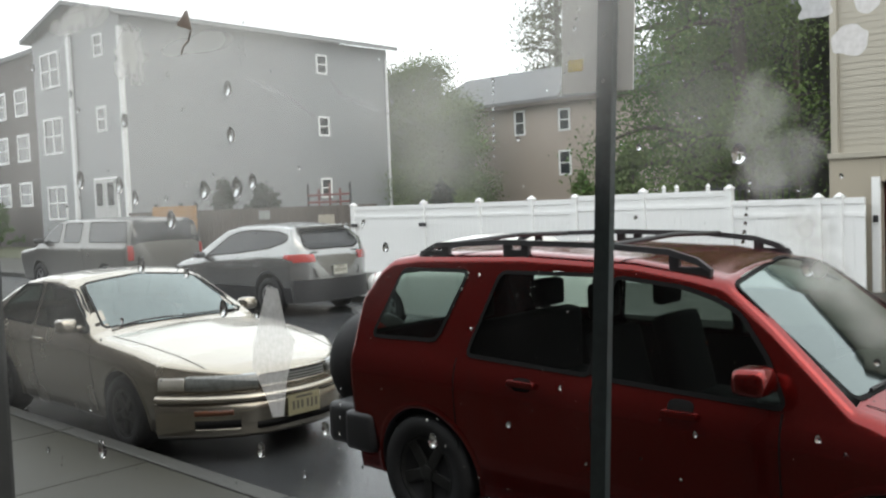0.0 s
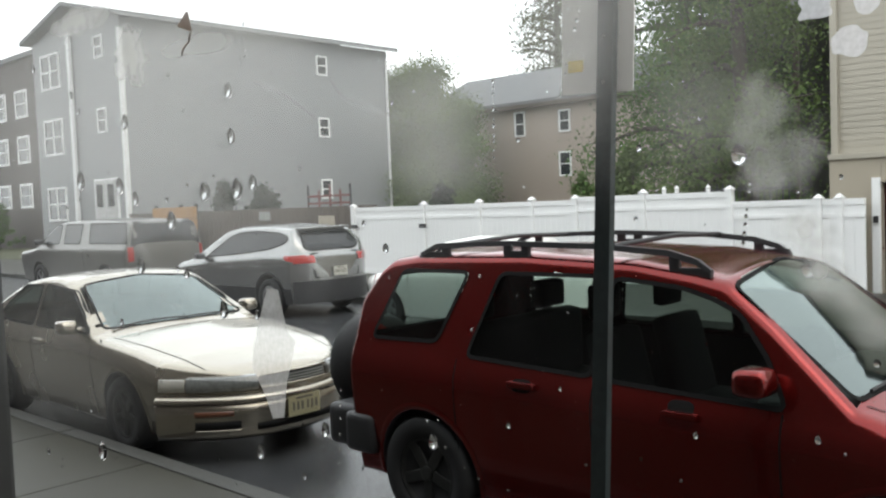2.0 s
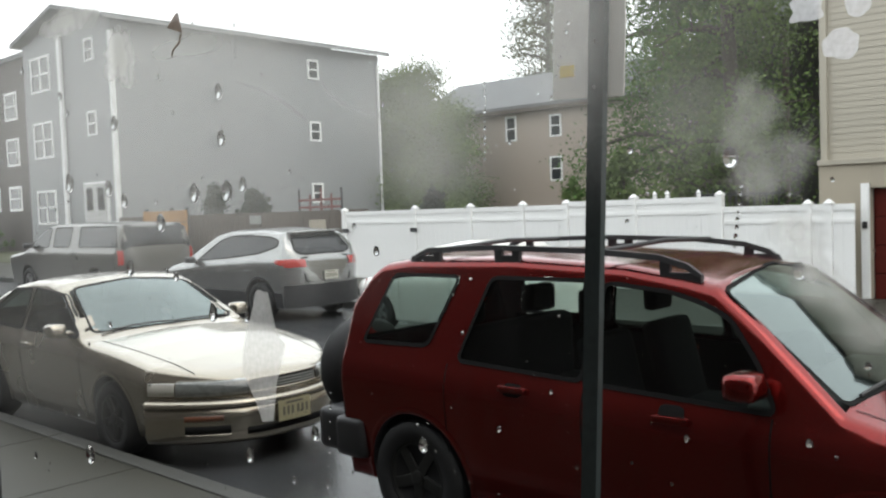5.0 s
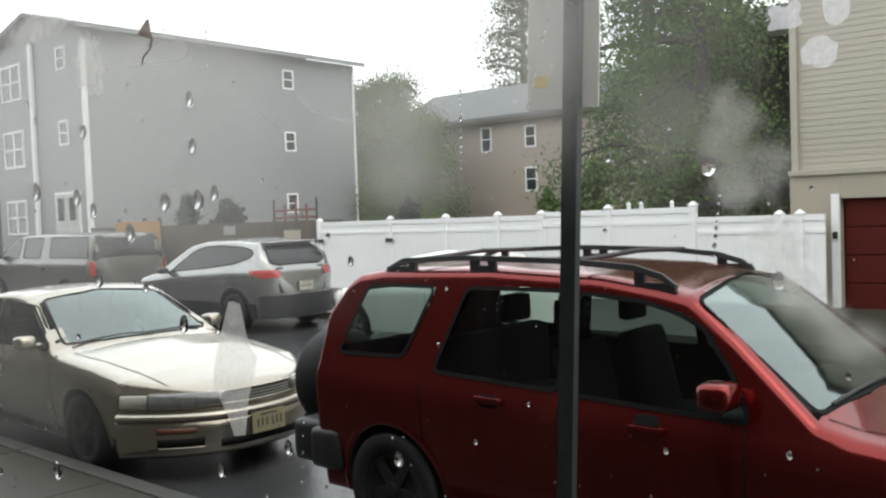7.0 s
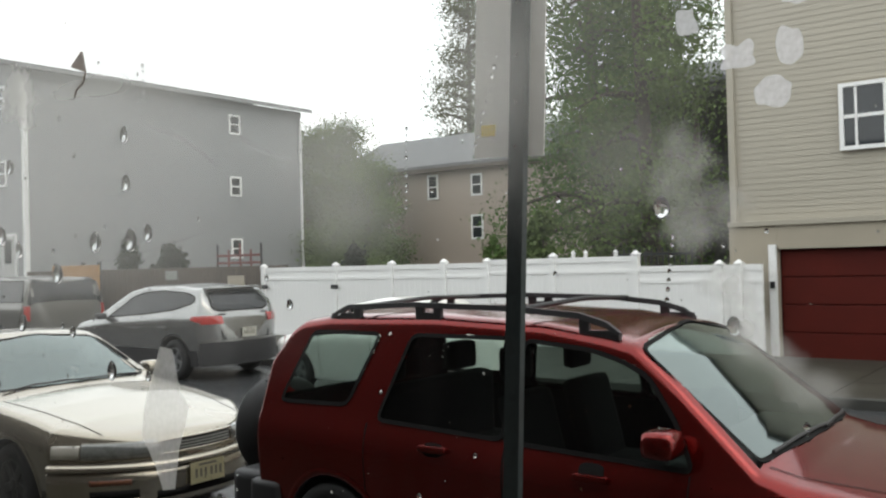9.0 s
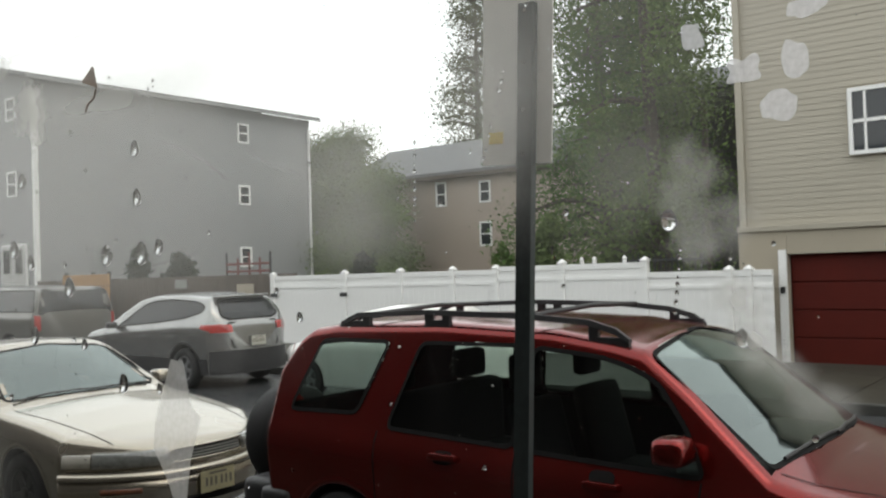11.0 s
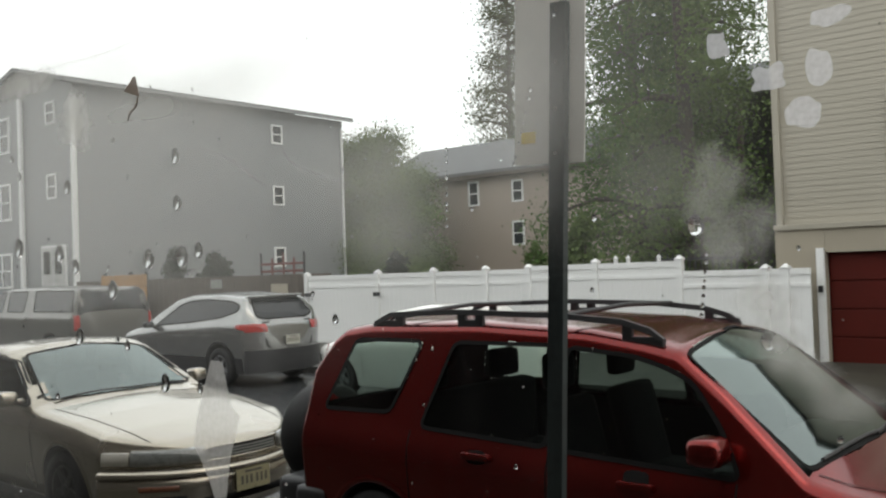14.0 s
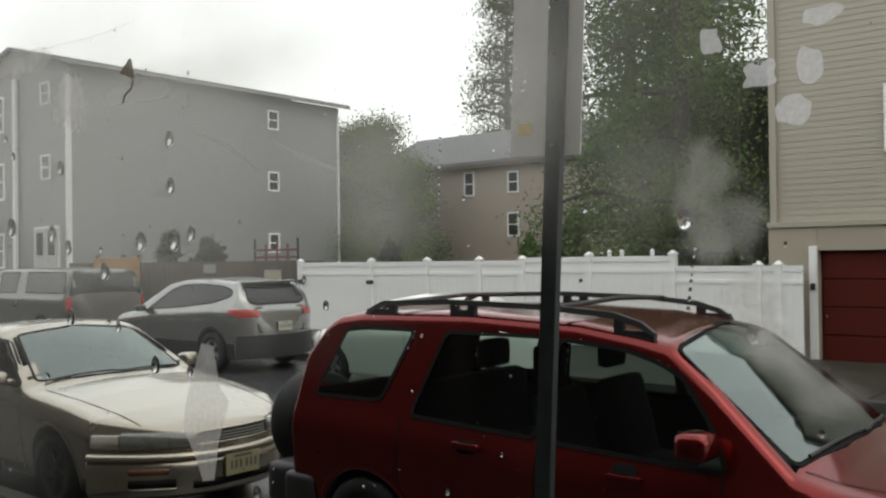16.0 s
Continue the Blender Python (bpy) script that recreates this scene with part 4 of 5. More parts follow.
for s in (-1, 1):
    part("bumper_end", box((-0.70, s * 0.80 - 0.075, 0.38), (-0.43, s * 0.80 + 0.075, 0.64), 0.05), black_plastic, suv, "", True)
    part("tail_lamp", sheet(lambda a, b: (a, s * (suv_shell.side(a, b) + 0.005), b), [(-0.815, 1.08), (-0.72, 1.08), (-0.60, 1.5), (-0.66, 1.5)], 6), tail_red, suv, "tall red tail lamp")
    # roof rail: a flat bar that runs down into slotted feet
    y = s * 0.60
    back, fore = (-0.21, 1.72) if s < 0 else (-0.42, 1.62)
    line = [(back, 1.615), (back + 0.05, 1.655), (back + 0.15, 1.695), (0.45, 1.713), (1.1, 1.698), (fore - 0.22, 1.668), (fore - 0.07, 1.625), (fore, 1.575)]
    bm = bmesh.new()
    rows = []
    for x, z in line:
        h = 0.016 if x in (back, fore) else 0.026
        rows.append([bm.verts.new((x, y + a, z + b)) for a, b in ((-0.02, -h), (0.02, -h), (0.014, 0.004), (-0.014, 0.004))])
    for a, b in zip(rows, rows[1:]):
        for k in range(4):
            bm.faces.new((a[k], a[(k + 1) % 4], b[(k + 1) % 4], b[k]))
    bm.faces.new(rows[0])
    bm.faces.new(rows[-1])
    rr = part("roof_rail", bm, black_plastic, suv, "black roof rail")
    for a, b in ((back, back + 0.25), (0.46, 0.64), (fore - 0.22, fore)):
        bm = bmesh.new()
        for c in (a, b - 0.055):
            zr = float(np.interp(c + 0.03, [q[0] for q in line], [q[1] for q in line])) - 0.012
            zf = min(suv_shell.roof(c, y * 0.93), zr) - 0.03
            box((c, y - 0.017, zf), (c + 0.055, y + 0.017, max(zf + 0.03, zr)), 0.01, bm)
        zf = suv_shell.roof((a + b) / 2, y * 0.93)
        box((a + 0.01, y - 0.016, zf - 0.03), (b - 0.01, y + 0.016, zf + 0.014), 0.006, bm)
        part("rail_foot", bm, black_plastic, rr, "slotted foot of the rail")
for x in (0.06, 1.18):
    part("cross_bar", tube([(x, -0.60, 1.69), (x + 0.02, 0, 1.712), (x, 0.60, 1.69)], 0.014, 8), black_plastic, suv)
for y in (-0.35, 0.35):
    seat(suv, 1.35, y, 0.60)
part("rear_bench", box((0.1, -0.62, 0.6), (0.62, 0.62, 0.78), 0.06), cloth, suv, "dark cloth rear bench", True)
part("bench_back", box((0.0, -0.62, 0.7), (0.16, 0.62, 1.2), 0.06), cloth, suv, "", True)
for y in (-0.38, 0.38):
    part("rear_headrest", box((-0.02, y - 0.13, 1.21), (0.09, y + 0.13, 1.40), 0.04), cloth, suv, "", True)
part("dashboard", box((1.95, -0.70, 0.7), (2.32, 0.70, 1.04), 0.06), black_plastic, suv, "", True)
for s in (-1, 1):
    part("door_trim", sheet(lambda x, z: (x, s * (suv_shell.side(x, z) - 0.045), z), [(-0.55, 0.6), (2.1, 0.6), (2.1, 1.0), (-0.55, 1.08)], 16), cloth, suv, "dark inner door trim", True)
part("roof_lining", sheet(lambda x, y: (x, y, suv_shell.roof(x, y) - 0.03), [(-0.4, -0.55), (1.75, -0.55), (1.75, 0.55), (-0.4, 0.55)], 14), grey_trim, suv, "pale roof lining", True)
sw = lathe([(0.17, -0.012), (0.19, 0.0), (0.17, 0.012), (0.155, 0.0), (0.169, -0.012)], 28)
part("steering_wheel", sw, black_plastic, suv, "", True, pose(1.82, 0.36, 1.02, 0, 0, 70))
wiper(suv, suv_shell, [(2.425, -0.60), (2.46, -0.35), (2.48, -0.1), (2.495, 0.08)])
wiper(suv, suv_shell, [(2.495, -0.02), (2.48, 0.2), (2.46, 0.42), (2.42, 0.62)])

# --- champagne saloon behind it ---
SED_TOP = [(-1.20, 0.66), (-1.16, 0.9), (-1.0, 0.99), (-0.6, 1.02), (-0.44, 1.035), (0.02, 1.26), (0.26, 1.345), (0.6, 1.395), (0.9, 1.40), (1.12, 1.375), (1.27, 1.325), (1.6, 1.145), (1.95, 0.95), (2.08, 0.925), (2.6, 0.875), (3.1, 0.805), (3.45, 0.745), (3.60, 0.71), (3.66, 0.675), (3.685, 0.6), (3.69, 0.5)]
sed_shell = Shell(SED_TOP, 0.885, -1.20, 3.69, 0.35, 0.62, [(-1.2, 0.91), (1.8, 0.89), (2.6, 0.80), (3.6, 0.64)], 0.44, sill=0.2, power=2.6, edge=0.05, crown=[(0.9, 0.03), (1.2, 0.05), (1.5, 0.08), (1.95, 0.085), (2.12, 0.05), (3.5, 0.035)])
SED_WINDOWS = [
    [(-0.18, 0.955), (0.735, 0.935), (0.66, 1.30), (0.24, 1.285)],
    [(0.80, 0.935), (1.89, 0.925), (1.60, 1.11), (1.30, 1.27), (0.72, 1.305)],
]
sedan = car("saloon_car", "champagne saloon car, wet, parked at the kerb behind the red car", pose(-9.37, 4.30, 0), sed_shell, champagne, car_glass, SED_WINDOWS, 2.49, 0.31, rim_mat=dark_rim,
            screen=[(1.91, -0.71), (2.02, -0.36), (2.045, 0), (2.02, 0.36), (1.91, 0.71), (1.26, 0.57), (1.23, 0), (1.26, -0.57)], rear_screen=[(-0.4, -0.6), (-0.4, 0.6), (0.12, 0.5), (0.12, -0.5)], seams=(-0.22, 0.77, 1.98), handles=((0.0, 0.82), (0.95, 0.81)), arch=0.055)
mirror(sedan, sed_shell, 1.70, 0.985, champagne, 0.16)


def nose_point(shell, y, z, off):
    g = (shell.nose(y + 0.002) - shell.nose(y - 0.002)) / 0.004
    k = off / math.sqrt(1 + g * g)
    return (shell.nose(y) + k, y - g * k, z)


def nose_patch(c, shell, y0, y1, z0, z1, mat, name, label="", off=0.01, thick=0.0, n=14):
    bm = sheet(lambda y, z: nose_point(shell, y, z, off), [(y0, z0), (y1, z0), (y1, z1), (y0, z1)], n)
    if thick:
        bmesh.ops.recalc_face_normals(bm, faces=bm.faces)
        bmesh.ops.solidify(bm, geom=bm.faces[:], thickness=thick)
    return part(name, bm, mat, c, label, True)


def tail_patch(c, shell, y0, y1, z0, z1, mat, name, label="", off=0.01, n=14):
    return part(name, sheet(lambda y, z: (shell.tail(y) - off, y, z), [(y0, z0), (y1, z0), (y1, z1), (y0, z1)], n), mat, c, label, True)


def nose_loft(c, shell, section, y0, y1, mat, name, label="", n=44):
    """A bar of the given (outward, z) section that follows the rounded nose from y0 to y1."""
    bm = bmesh.new()
    rows = []
    for i in range(n + 1):
        y = y0 + (y1 - y0) * (0.5 - 0.5 * math.cos(math.pi * i / n))
        rows.append([bm.verts.new(nose_point(shell, y, z, o)) for o, z in section])
    m = len(section)
    for a, b in zip(rows, rows[1:]):
        for k in range(m):
            bm.faces.new((a[k], a[(k + 1) % m], b[(k + 1) % m], b[k]))
    bm.faces.new(rows[0])
    bm.faces.new(rows[-1])
    return part(name, bm, mat, c, label, True)


nose_loft(sedan, sed_shell, [(-0.03, 0.21), (0.02, 0.20), (0.05, 0.235), (0.058, 0.30), (0.062, 0.40), (0.068, 0.478), (-0.03, 0.478)], -0.872, 0.872, champagne, "front_bumper", "champagne front bumper")
nose_loft(sedan, sed_shell, [(-0.03, 0.484), (0.080, 0.484), (0.092, 0.497), (0.088, 0.520), (0.062, 0.536), (-0.03, 0.546)], -0.868, 0.868, champagne, "bumper_strip", "pale protruding bumper strip")
nose_loft(sedan, sed_shell, [(0.0, 0.478), (0.066, 0.478), (0.066, 0.4845), (0.0, 0.4845)], -0.865, 0.865, seam_black, "bumper_gap")
nose_loft(sedan, sed_shell, [(-0.02, 0.582), (0.014, 0.582), (0.004, 0.672), (-0.02, 0.672)], -0.295, 0.295, black_plastic, "grille", "black slatted grille")
for z in (0.60, 0.622, 0.644):
    nose_loft(sedan, sed_shell, [(0.0, z - 0.004), (0.021, z - 0.004), (0.019, z + 0.004), (0.0, z + 0.004)], -0.28, 0.28, grey_trim, "grille_bar")
for z in (0.574, 0.672):
    nose_loft(sedan, sed_shell, [(-0.01, z - 0.007), (0.024, z - 0.007), (0.018, z + 0.009), (-0.01, z + 0.009)], -0.31, 0.31, champagne, "grille_surround")
for s in (-1, 1):
    a, b = sorted((s * 0.335, s * 0.745))
    nose_loft(sedan, sed_shell, [(-0.02, 0.566), (0.022, 0.566), (0.028, 0.60), (0.012, 0.668), (-0.02, 0.682)], a, b, lamp_clear, "headlamp", "long clear headlamp")
    a, b = sorted((s * 0.755, s * 0.868))
    nose_loft(sedan, sed_shell, [(-0.02, 0.572), (0.018, 0.572), (0.018, 0.61), (0.008, 0.664), (-0.02, 0.67)], a, b, lamp_pale, "corner_lamp", "pale corner lamp")
    a, b = sorted((s * 0.46, s * 0.70))
    # solid black band; the opening's shade is painted on, not hollowed out
    nose_loft(sedan, sed_shell, [(0.03, 0.285), (0.0605, 0.285), (0.0645, 0.345), (0.03, 0.345)], a, b, seam_black, "fog_shade_band", "black band painted as a shaded bumper opening", 12)
    nose_loft(sedan, sed_shell, [(0.03, 0.268), (0.066, 0.268), (0.066, 0.280), (0.03, 0.284)], a, b, champagne, "recess_lip", "", 12)
    nose_loft(sedan, sed_shell, [(0.03, 0.385), (0.065, 0.385), (0.068, 0.425), (0.03, 0.425)], *sorted((s * 0.50, s * 0.70)), amber_lens, "turn_lamp", "dim amber turn lamp", 12)
nose_loft(sedan, sed_shell, [(0.03, 0.262), (0.0605, 0.262), (0.0635, 0.315), (0.03, 0.315)], -0.36, 0.36, seam_black, "lower_grille", "", 20)
plate(sedan, 3.765, 0.40, 1)
for s in (-1, 1):
    part("bonnet_gap", sheet(lambda x, y: (x, y, sed_shell.roof(x, y) + 0.003), [(2.10, s * 0.715), (2.10, s * 0.722), (3.36, s * 0.624), (3.36, s * 0.616)], 16), seam_black, sedan)
    part("bonnet_gap", sheet(lambda x, y: (x, y, suv_shell.roof(x, y) + 0.003), [(2.44, s * 0.70), (2.44, s * 0.707), (3.30, s * 0.607), (3.30, s * 0.60)], 16), seam_black, suv)
wiper(sedan, sed_shell, [(1.96, -0.66), (1.98, -0.40), (2.005, -0.15), (2.03, 0.03)])
wiper(sedan, sed_shell, [(2.03, 0.0), (2.015, 0.2), (1.985, 0.42), (1.94, 0.62)])
for y in (-0.35, 0.35):
    seat(sedan, 0.75, y, 0.42)
part("dashboard", box((1.3, -0.7, 0.6), (1.85, 0.7, 0.88), 0.06), black_plastic, sedan, "", True)

# --- silver crossover across the street, heading the other way ---
RG_TOP = [(-0.95, 0.6), (-0.93, 0.85), (-0.88, 1.05), (-0.72, 1.30), (-0.50, 1.56), (-0.42, 1.60), (0.3, 1.655), (1.2, 1.64), (1.6, 1.57), (2.1, 1.31), (2.55, 1.06), (3.0, 0.98), (3.4, 0.86), (3.6, 0.7), (3.65, 0.5)]
rg_shell = Shell(RG_TOP, 0.90, -0.95, 3.65, 0.32, 0.6, [(-0.95, 1.14), (0.2, 1.12), (1.9, 1.02), (3.5, 0.85)], 0.42, sill=0.25, power=2.6)
RG_WINDOWS = [[(2.06, 1.055), (1.42, 1.435), (1.08, 1.52), (0.54, 1.545), (-0.17, 1.51), (-0.42, 1.45), (-0.47, 1.385), (-0.40, 1.32), (0.03, 1.215), (0.89, 1.13)]]
rogue = car("silver_crossover", "silver crossover car with dark cladding parked across the street", pose(-13.2, 10.35, 0, 0, 0, 180), rg_shell, silver, privacy_glass, RG_WINDOWS, 2.69, 0.345,
            cladding=0.52, screen=[(2.5, -0.66), (2.5, 0.66), (1.7, 0.56), (1.7, -0.56)], seams=(0.0, 0.96, 2.1), handles=((0.3, 0.9), (1.15, 0.88)))
mirror(rogue, rg_shell, 2.1, 1.08, black_plastic, 0.18)


def rear_skin(shell, off):
    """The rear face of a car as a function of y and z, pushed out by off."""
    xs = [float(x) for x in np.arange(shell.rear + 0.002, shell.rear + 1.1, 0.006)]

    def f(y, z):
        for x in xs:
            lim = shell.top(x) - shell.crown(x)
            if shell.roof(x, y) >= z and shell.side(x, min(z, lim)) >= abs(y):
                lo, hi = x - 0.006, x
                for i in range(7):
                    m = (lo + hi) / 2
                    lim = shell.top(m) - shell.crown(m)
                    if m > shell.rear and shell.roof(m, y) >= z and shell.side(m, min(z, lim)) >= abs(y):
                        hi = m
                    else:
                        lo = m
                return (hi - off, y, z)
        return (xs[-1], y, z)
    return f


rgs = rear_skin(rg_shell, 0.012)
RG_GATE = [(-0.50, 0.70), (0.50, 0.70), (0.56, 1.13), (-0.56, 1.13)]
RG_BACK = [(-0.63, 1.25), (-0.48, 1.19), (0.48, 1.19), (0.63, 1.25), (0.55, 1.51), (-0.55, 1.51)]
part("rear_window", pane_sheet(rgs, RG_BACK), privacy_glass, rogue, "dark rear window", True)
part("rear_seal", sheet(rear_skin(rg_shell, 0.016), RG_BACK, ring=0.012), seam_black, rogue)
for s in (-1, 1):
    a, b = sorted((s * 0.50, s * 0.845))
    part("tail_lamp", sheet(rear_skin(rg_shell, 0.02), [(a, 0.97), (b, 0.97), (b, 1.115), (a, 1.10)], 14), tail_red, rogue, "red wraparound tail lamp", True)
    part("lamp_wing", sheet(lambda x, z: (x, s * (rg_shell.side(x, z) + 0.012), z), [(-0.82, 0.97), (-0.50, 1.05), (-0.50, 1.11), (-0.80, 1.115)], 8), tail_red, rogue, "red wraparound tail lamp", True)
part("tailgate_gap", sheet(rear_skin(rg_shell, 0.006), RG_GATE, ring=0.012), seam_black, rogue)
tail_patch(rogue, rg_shell, -0.86, 0.86, 0.27, 0.655, black_plastic, "rear_bumper", "dark lower rear bumper", 0.03, 24)
tail_patch(rogue, rg_shell, -0.80, 0.80, 0.66, 0.70, silver, "bumper_lip", "", 0.025, 24)
plate(rogue, -0.965, 0.80, -1, plate_white)
part("spoiler", box((-0.62, -0.56, 1.555), (-0.42, 0.56, 1.60), 0.02), silver, rogue, "", True)

# --- long dark wagon ahead of it ---
WG_TOP = [(-1.22, 0.7), (-1.19, 1.1), (-1.10, 1.45), (-0.98, 1.76), (-0.85, 1.82), (0.5, 1.86), (2.3, 1.85), (2.75, 1.79), (3.1, 1.62), (3.62, 1.26), (3.8, 1.2), (4.75, 1.1), (4.95, 0.95), (5.0, 0.6)]
wg_shell = Shell(WG_TOP, 0.99, -1.22, 5.0, 0.25, 0.4, [(-1.25, 1.24), (3.6, 1.22), (4.9, 1.04)], 0.32, sill=0.35, power=3.0)
WG_WINDOWS = [[(-1.0, 1.30), (0.82, 1.295), (0.96, 1.76), (-0.80, 1.76)], [(1.28, 1.29), (2.16, 1.285), (2.26, 1.75), (1.34, 1.76)], [(2.40, 1.285), (3.46, 1.27), (3.12, 1.58), (2.80, 1.73), (2.44, 1.75)]]
wagon = car("large_wagon", "long pewter sport utility wagon with dark glass across the street", pose(-19.45, 10.45, 0, 0, 0, 180), wg_shell, grey_brown, privacy_glass, WG_WINDOWS, 3.55, 0.38,
            screen=[(3.52, -0.74), (3.52, 0.74), (2.90, 0.66), (2.90, -0.66)], seams=(1.05, 2.32, 3.5), handles=((1.25, 1.1), (2.45, 1.1)))
mirror(wagon, wg_shell, 3.3, 1.33, black_plastic, 0.22)
WG_BACK = [(-0.84, 1.26), (0.84, 1.26), (0.70, 1.755), (-0.70, 1.755)]
part("rear_window", pane_sheet(rear_skin(wg_shell, 0.014), WG_BACK), privacy_glass, wagon, "dark rear window", True)
part("rear_seal", sheet(rear_skin(wg_shell, 0.018), WG_BACK, ring=0.03), seam_black, wagon)
for s in (-1, 1):
    a, b = sorted((s * 0.82, s * 0.93))
    part("tail_lamp", sheet(rear_skin(wg_shell, 0.016), [(a, 0.9), (b, 0.9), (b, 1.22), (a, 1.22)], 6), tail_red, wagon, "red tail lamp", True)
tail_patch(wagon, wg_shell, -0.95, 0.95, 0.42, 0.62, grey_brown, "rear_bumper", "", 0.04, 20)

# --- white car behind the crossover ---
WH_TOP = [(-0.9, 0.7), (-0.8, 0.95), (-0.2, 1.0), (0.4, 1.38), (1.2, 1.42), (1.6, 1.36), (2.3, 0.97), (3.2, 0.82), (3.5, 0.7), (3.58, 0.5)]
wh_shell = Shell(WH_TOP, 0.87, -0.9, 3.58, 0.35, 0.65, [(-0.9, 0.93), (1.8, 0.92), (3.5, 0.72)], 0.42, sill=0.2, power=2.4)
white = car("white_saloon", "white saloon car parked behind the silver crossover", pose(-7.65, 10.45, 0, 0, 0, 180), wh_shell, white_car, privacy_glass, [[(0.2, 0.97), (1.0, 0.96), (1.0, 1.3), (0.5, 1.3)], [(1.1, 0.96), (2.0, 0.95), (1.5, 1.28), (1.1, 1.3)]], 2.6, 0.31,
            screen=[(2.25, -0.66), (2.25, 0.66), (1.65, 0.54), (1.65, -0.54)], seams=(1.05, 2.1), arch=0.055)
for s in (-1, 1):
    a, b = sorted((s * 0.45, s * 0.78))
    nose_patch(white, wh_shell, a, b, 0.54, 0.66, lamp_clear, "headlamp", "clear headlamp", 0.012)
nose_patch(white, wh_shell, -0.4, 0.4, 0.3, 0.42, black_plastic, "lower_grille", "", 0.012)


# ---- the rain-spotted, dirty pane, with haze painted into it ----
def pane_material():
    m = bpy.data.materials.new("dirty_hazed_glass")
    m.use_nodes = True
    n, l = m.node_tree.nodes, m.node_tree.links
    n.remove(n["Principled BSDF"])
    out = n["Material Output"]
    tr, dust_and_haze, mx = n.new("ShaderNodeBsdfTransparent"), n.new("ShaderNodeBsdfTranslucent"), n.new("ShaderNodeMixShader")
    tr.inputs["Color"].default_value = (0.97, 0.98, 0.98, 1)
    dust_and_haze.inputs["Color"].default_value = (0.66, 0.65, 0.62, 1)
    co = n.new("ShaderNodeTexCoord")

    def noise(scale, detail, lo, hi, top, stretch=(1, 1, 1)):
        mp, t, r = n.new("ShaderNodeMapping"), n.new("ShaderNodeTexNoise"), n.new("ShaderNodeMapRange")
        mp.inputs["Scale"].default_value = stretch
        l.new(co.outputs["Object"], mp.inputs["Vector"])
        l.new(mp.outputs[0], t.inputs["Vector"])
        t.inputs["Scale"].default_value, t.inputs["Detail"].default_value = scale, detail
        r.inputs["From Min"].default_value, r.inputs["From Max"].default_value = lo, hi
        r.inputs["To Max"].default_value = top
        l.new(t.outputs["Fac"], r.inputs["Value"])
        return r.outputs["Result"]

    def spot(u, z, ru, rz, soft, top, rough=0.05, scale=18.0):
        """A smear of dried dirt, or a painted veil of haze, round (u, z) with a torn edge."""
        mp, t, ad, ln, r = n.new("ShaderNodeMapping"), n.new("ShaderNodeTexNoise"), n.new("ShaderNodeVectorMath"), n.new("ShaderNodeVectorMath"), n.new("ShaderNodeMapRange")
        mp.vector_type = "POINT"
        mp.inputs["Location"].default_value = (-u / ru, 0, -z / rz)
        mp.inputs["Scale"].default_value = (1 / ru, 0, 1 / rz)
        l.new(co.outputs["Object"], mp.inputs["Vector"])
        l.new(co.outputs["Object"], t.inputs["Vector"])
        t.inputs["Scale"].default_value, t.inputs["Detail"].default_value = scale, 6
        ad.operation = "MULTIPLY_ADD"
        ad.inputs[1].default_value = (rough, rough, rough)
        l.new(t.outputs["Color"], ad.inputs[0])
        l.new(mp.outputs[0], ad.inputs[2])
        sub = n.new("ShaderNodeVectorMath")
        sub.operation = "SUBTRACT"
        sub.inputs[1].default_value = (rough * 0.5, rough * 0.5, rough * 0.5)
        l.new(ad.outputs[0], sub.inputs[0])
        ln.operation = "LENGTH"
        l.new(sub.outputs[0], ln.inputs[0])
        r.interpolation_type = "SMOOTHSTEP"
        r.inputs["From Min"].default_value, r.inputs["From Max"].default_value = 1.0 - soft, 1.0
        r.inputs["To Min"].default_value, r.inputs["To Max"].default_value = top, 0.0
        l.new(ln.outputs["Value"], r.inputs["Value"])
        return r.outputs["Result"]

    terms = [noise(5.0, 4, 0.55, 0.85, 0.003), noise(30.0, 6, 0.62, 0.85, 0.006, (1, 1, 0.35))]
    for a in SMEARS_AND_HAZE:
        terms.append(spot(*a))
    total = None
    for t in terms:
        if total is None:
            total = t
            continue
        ad = n.new("ShaderNodeMath")
        ad.operation = "ADD"
        ad.use_clamp = True
        l.new(total, ad.inputs[0])
        l.new(t, ad.inputs[1])
        total = ad.outputs[0]
    l.new(total, mx.inputs[0])
    l.new(tr.outputs[0], mx.inputs[1])
    l.new(dust_and_haze.outputs[0], mx.inputs[2])
    l.new(mx.outputs[0], out.inputs[0])
    return m


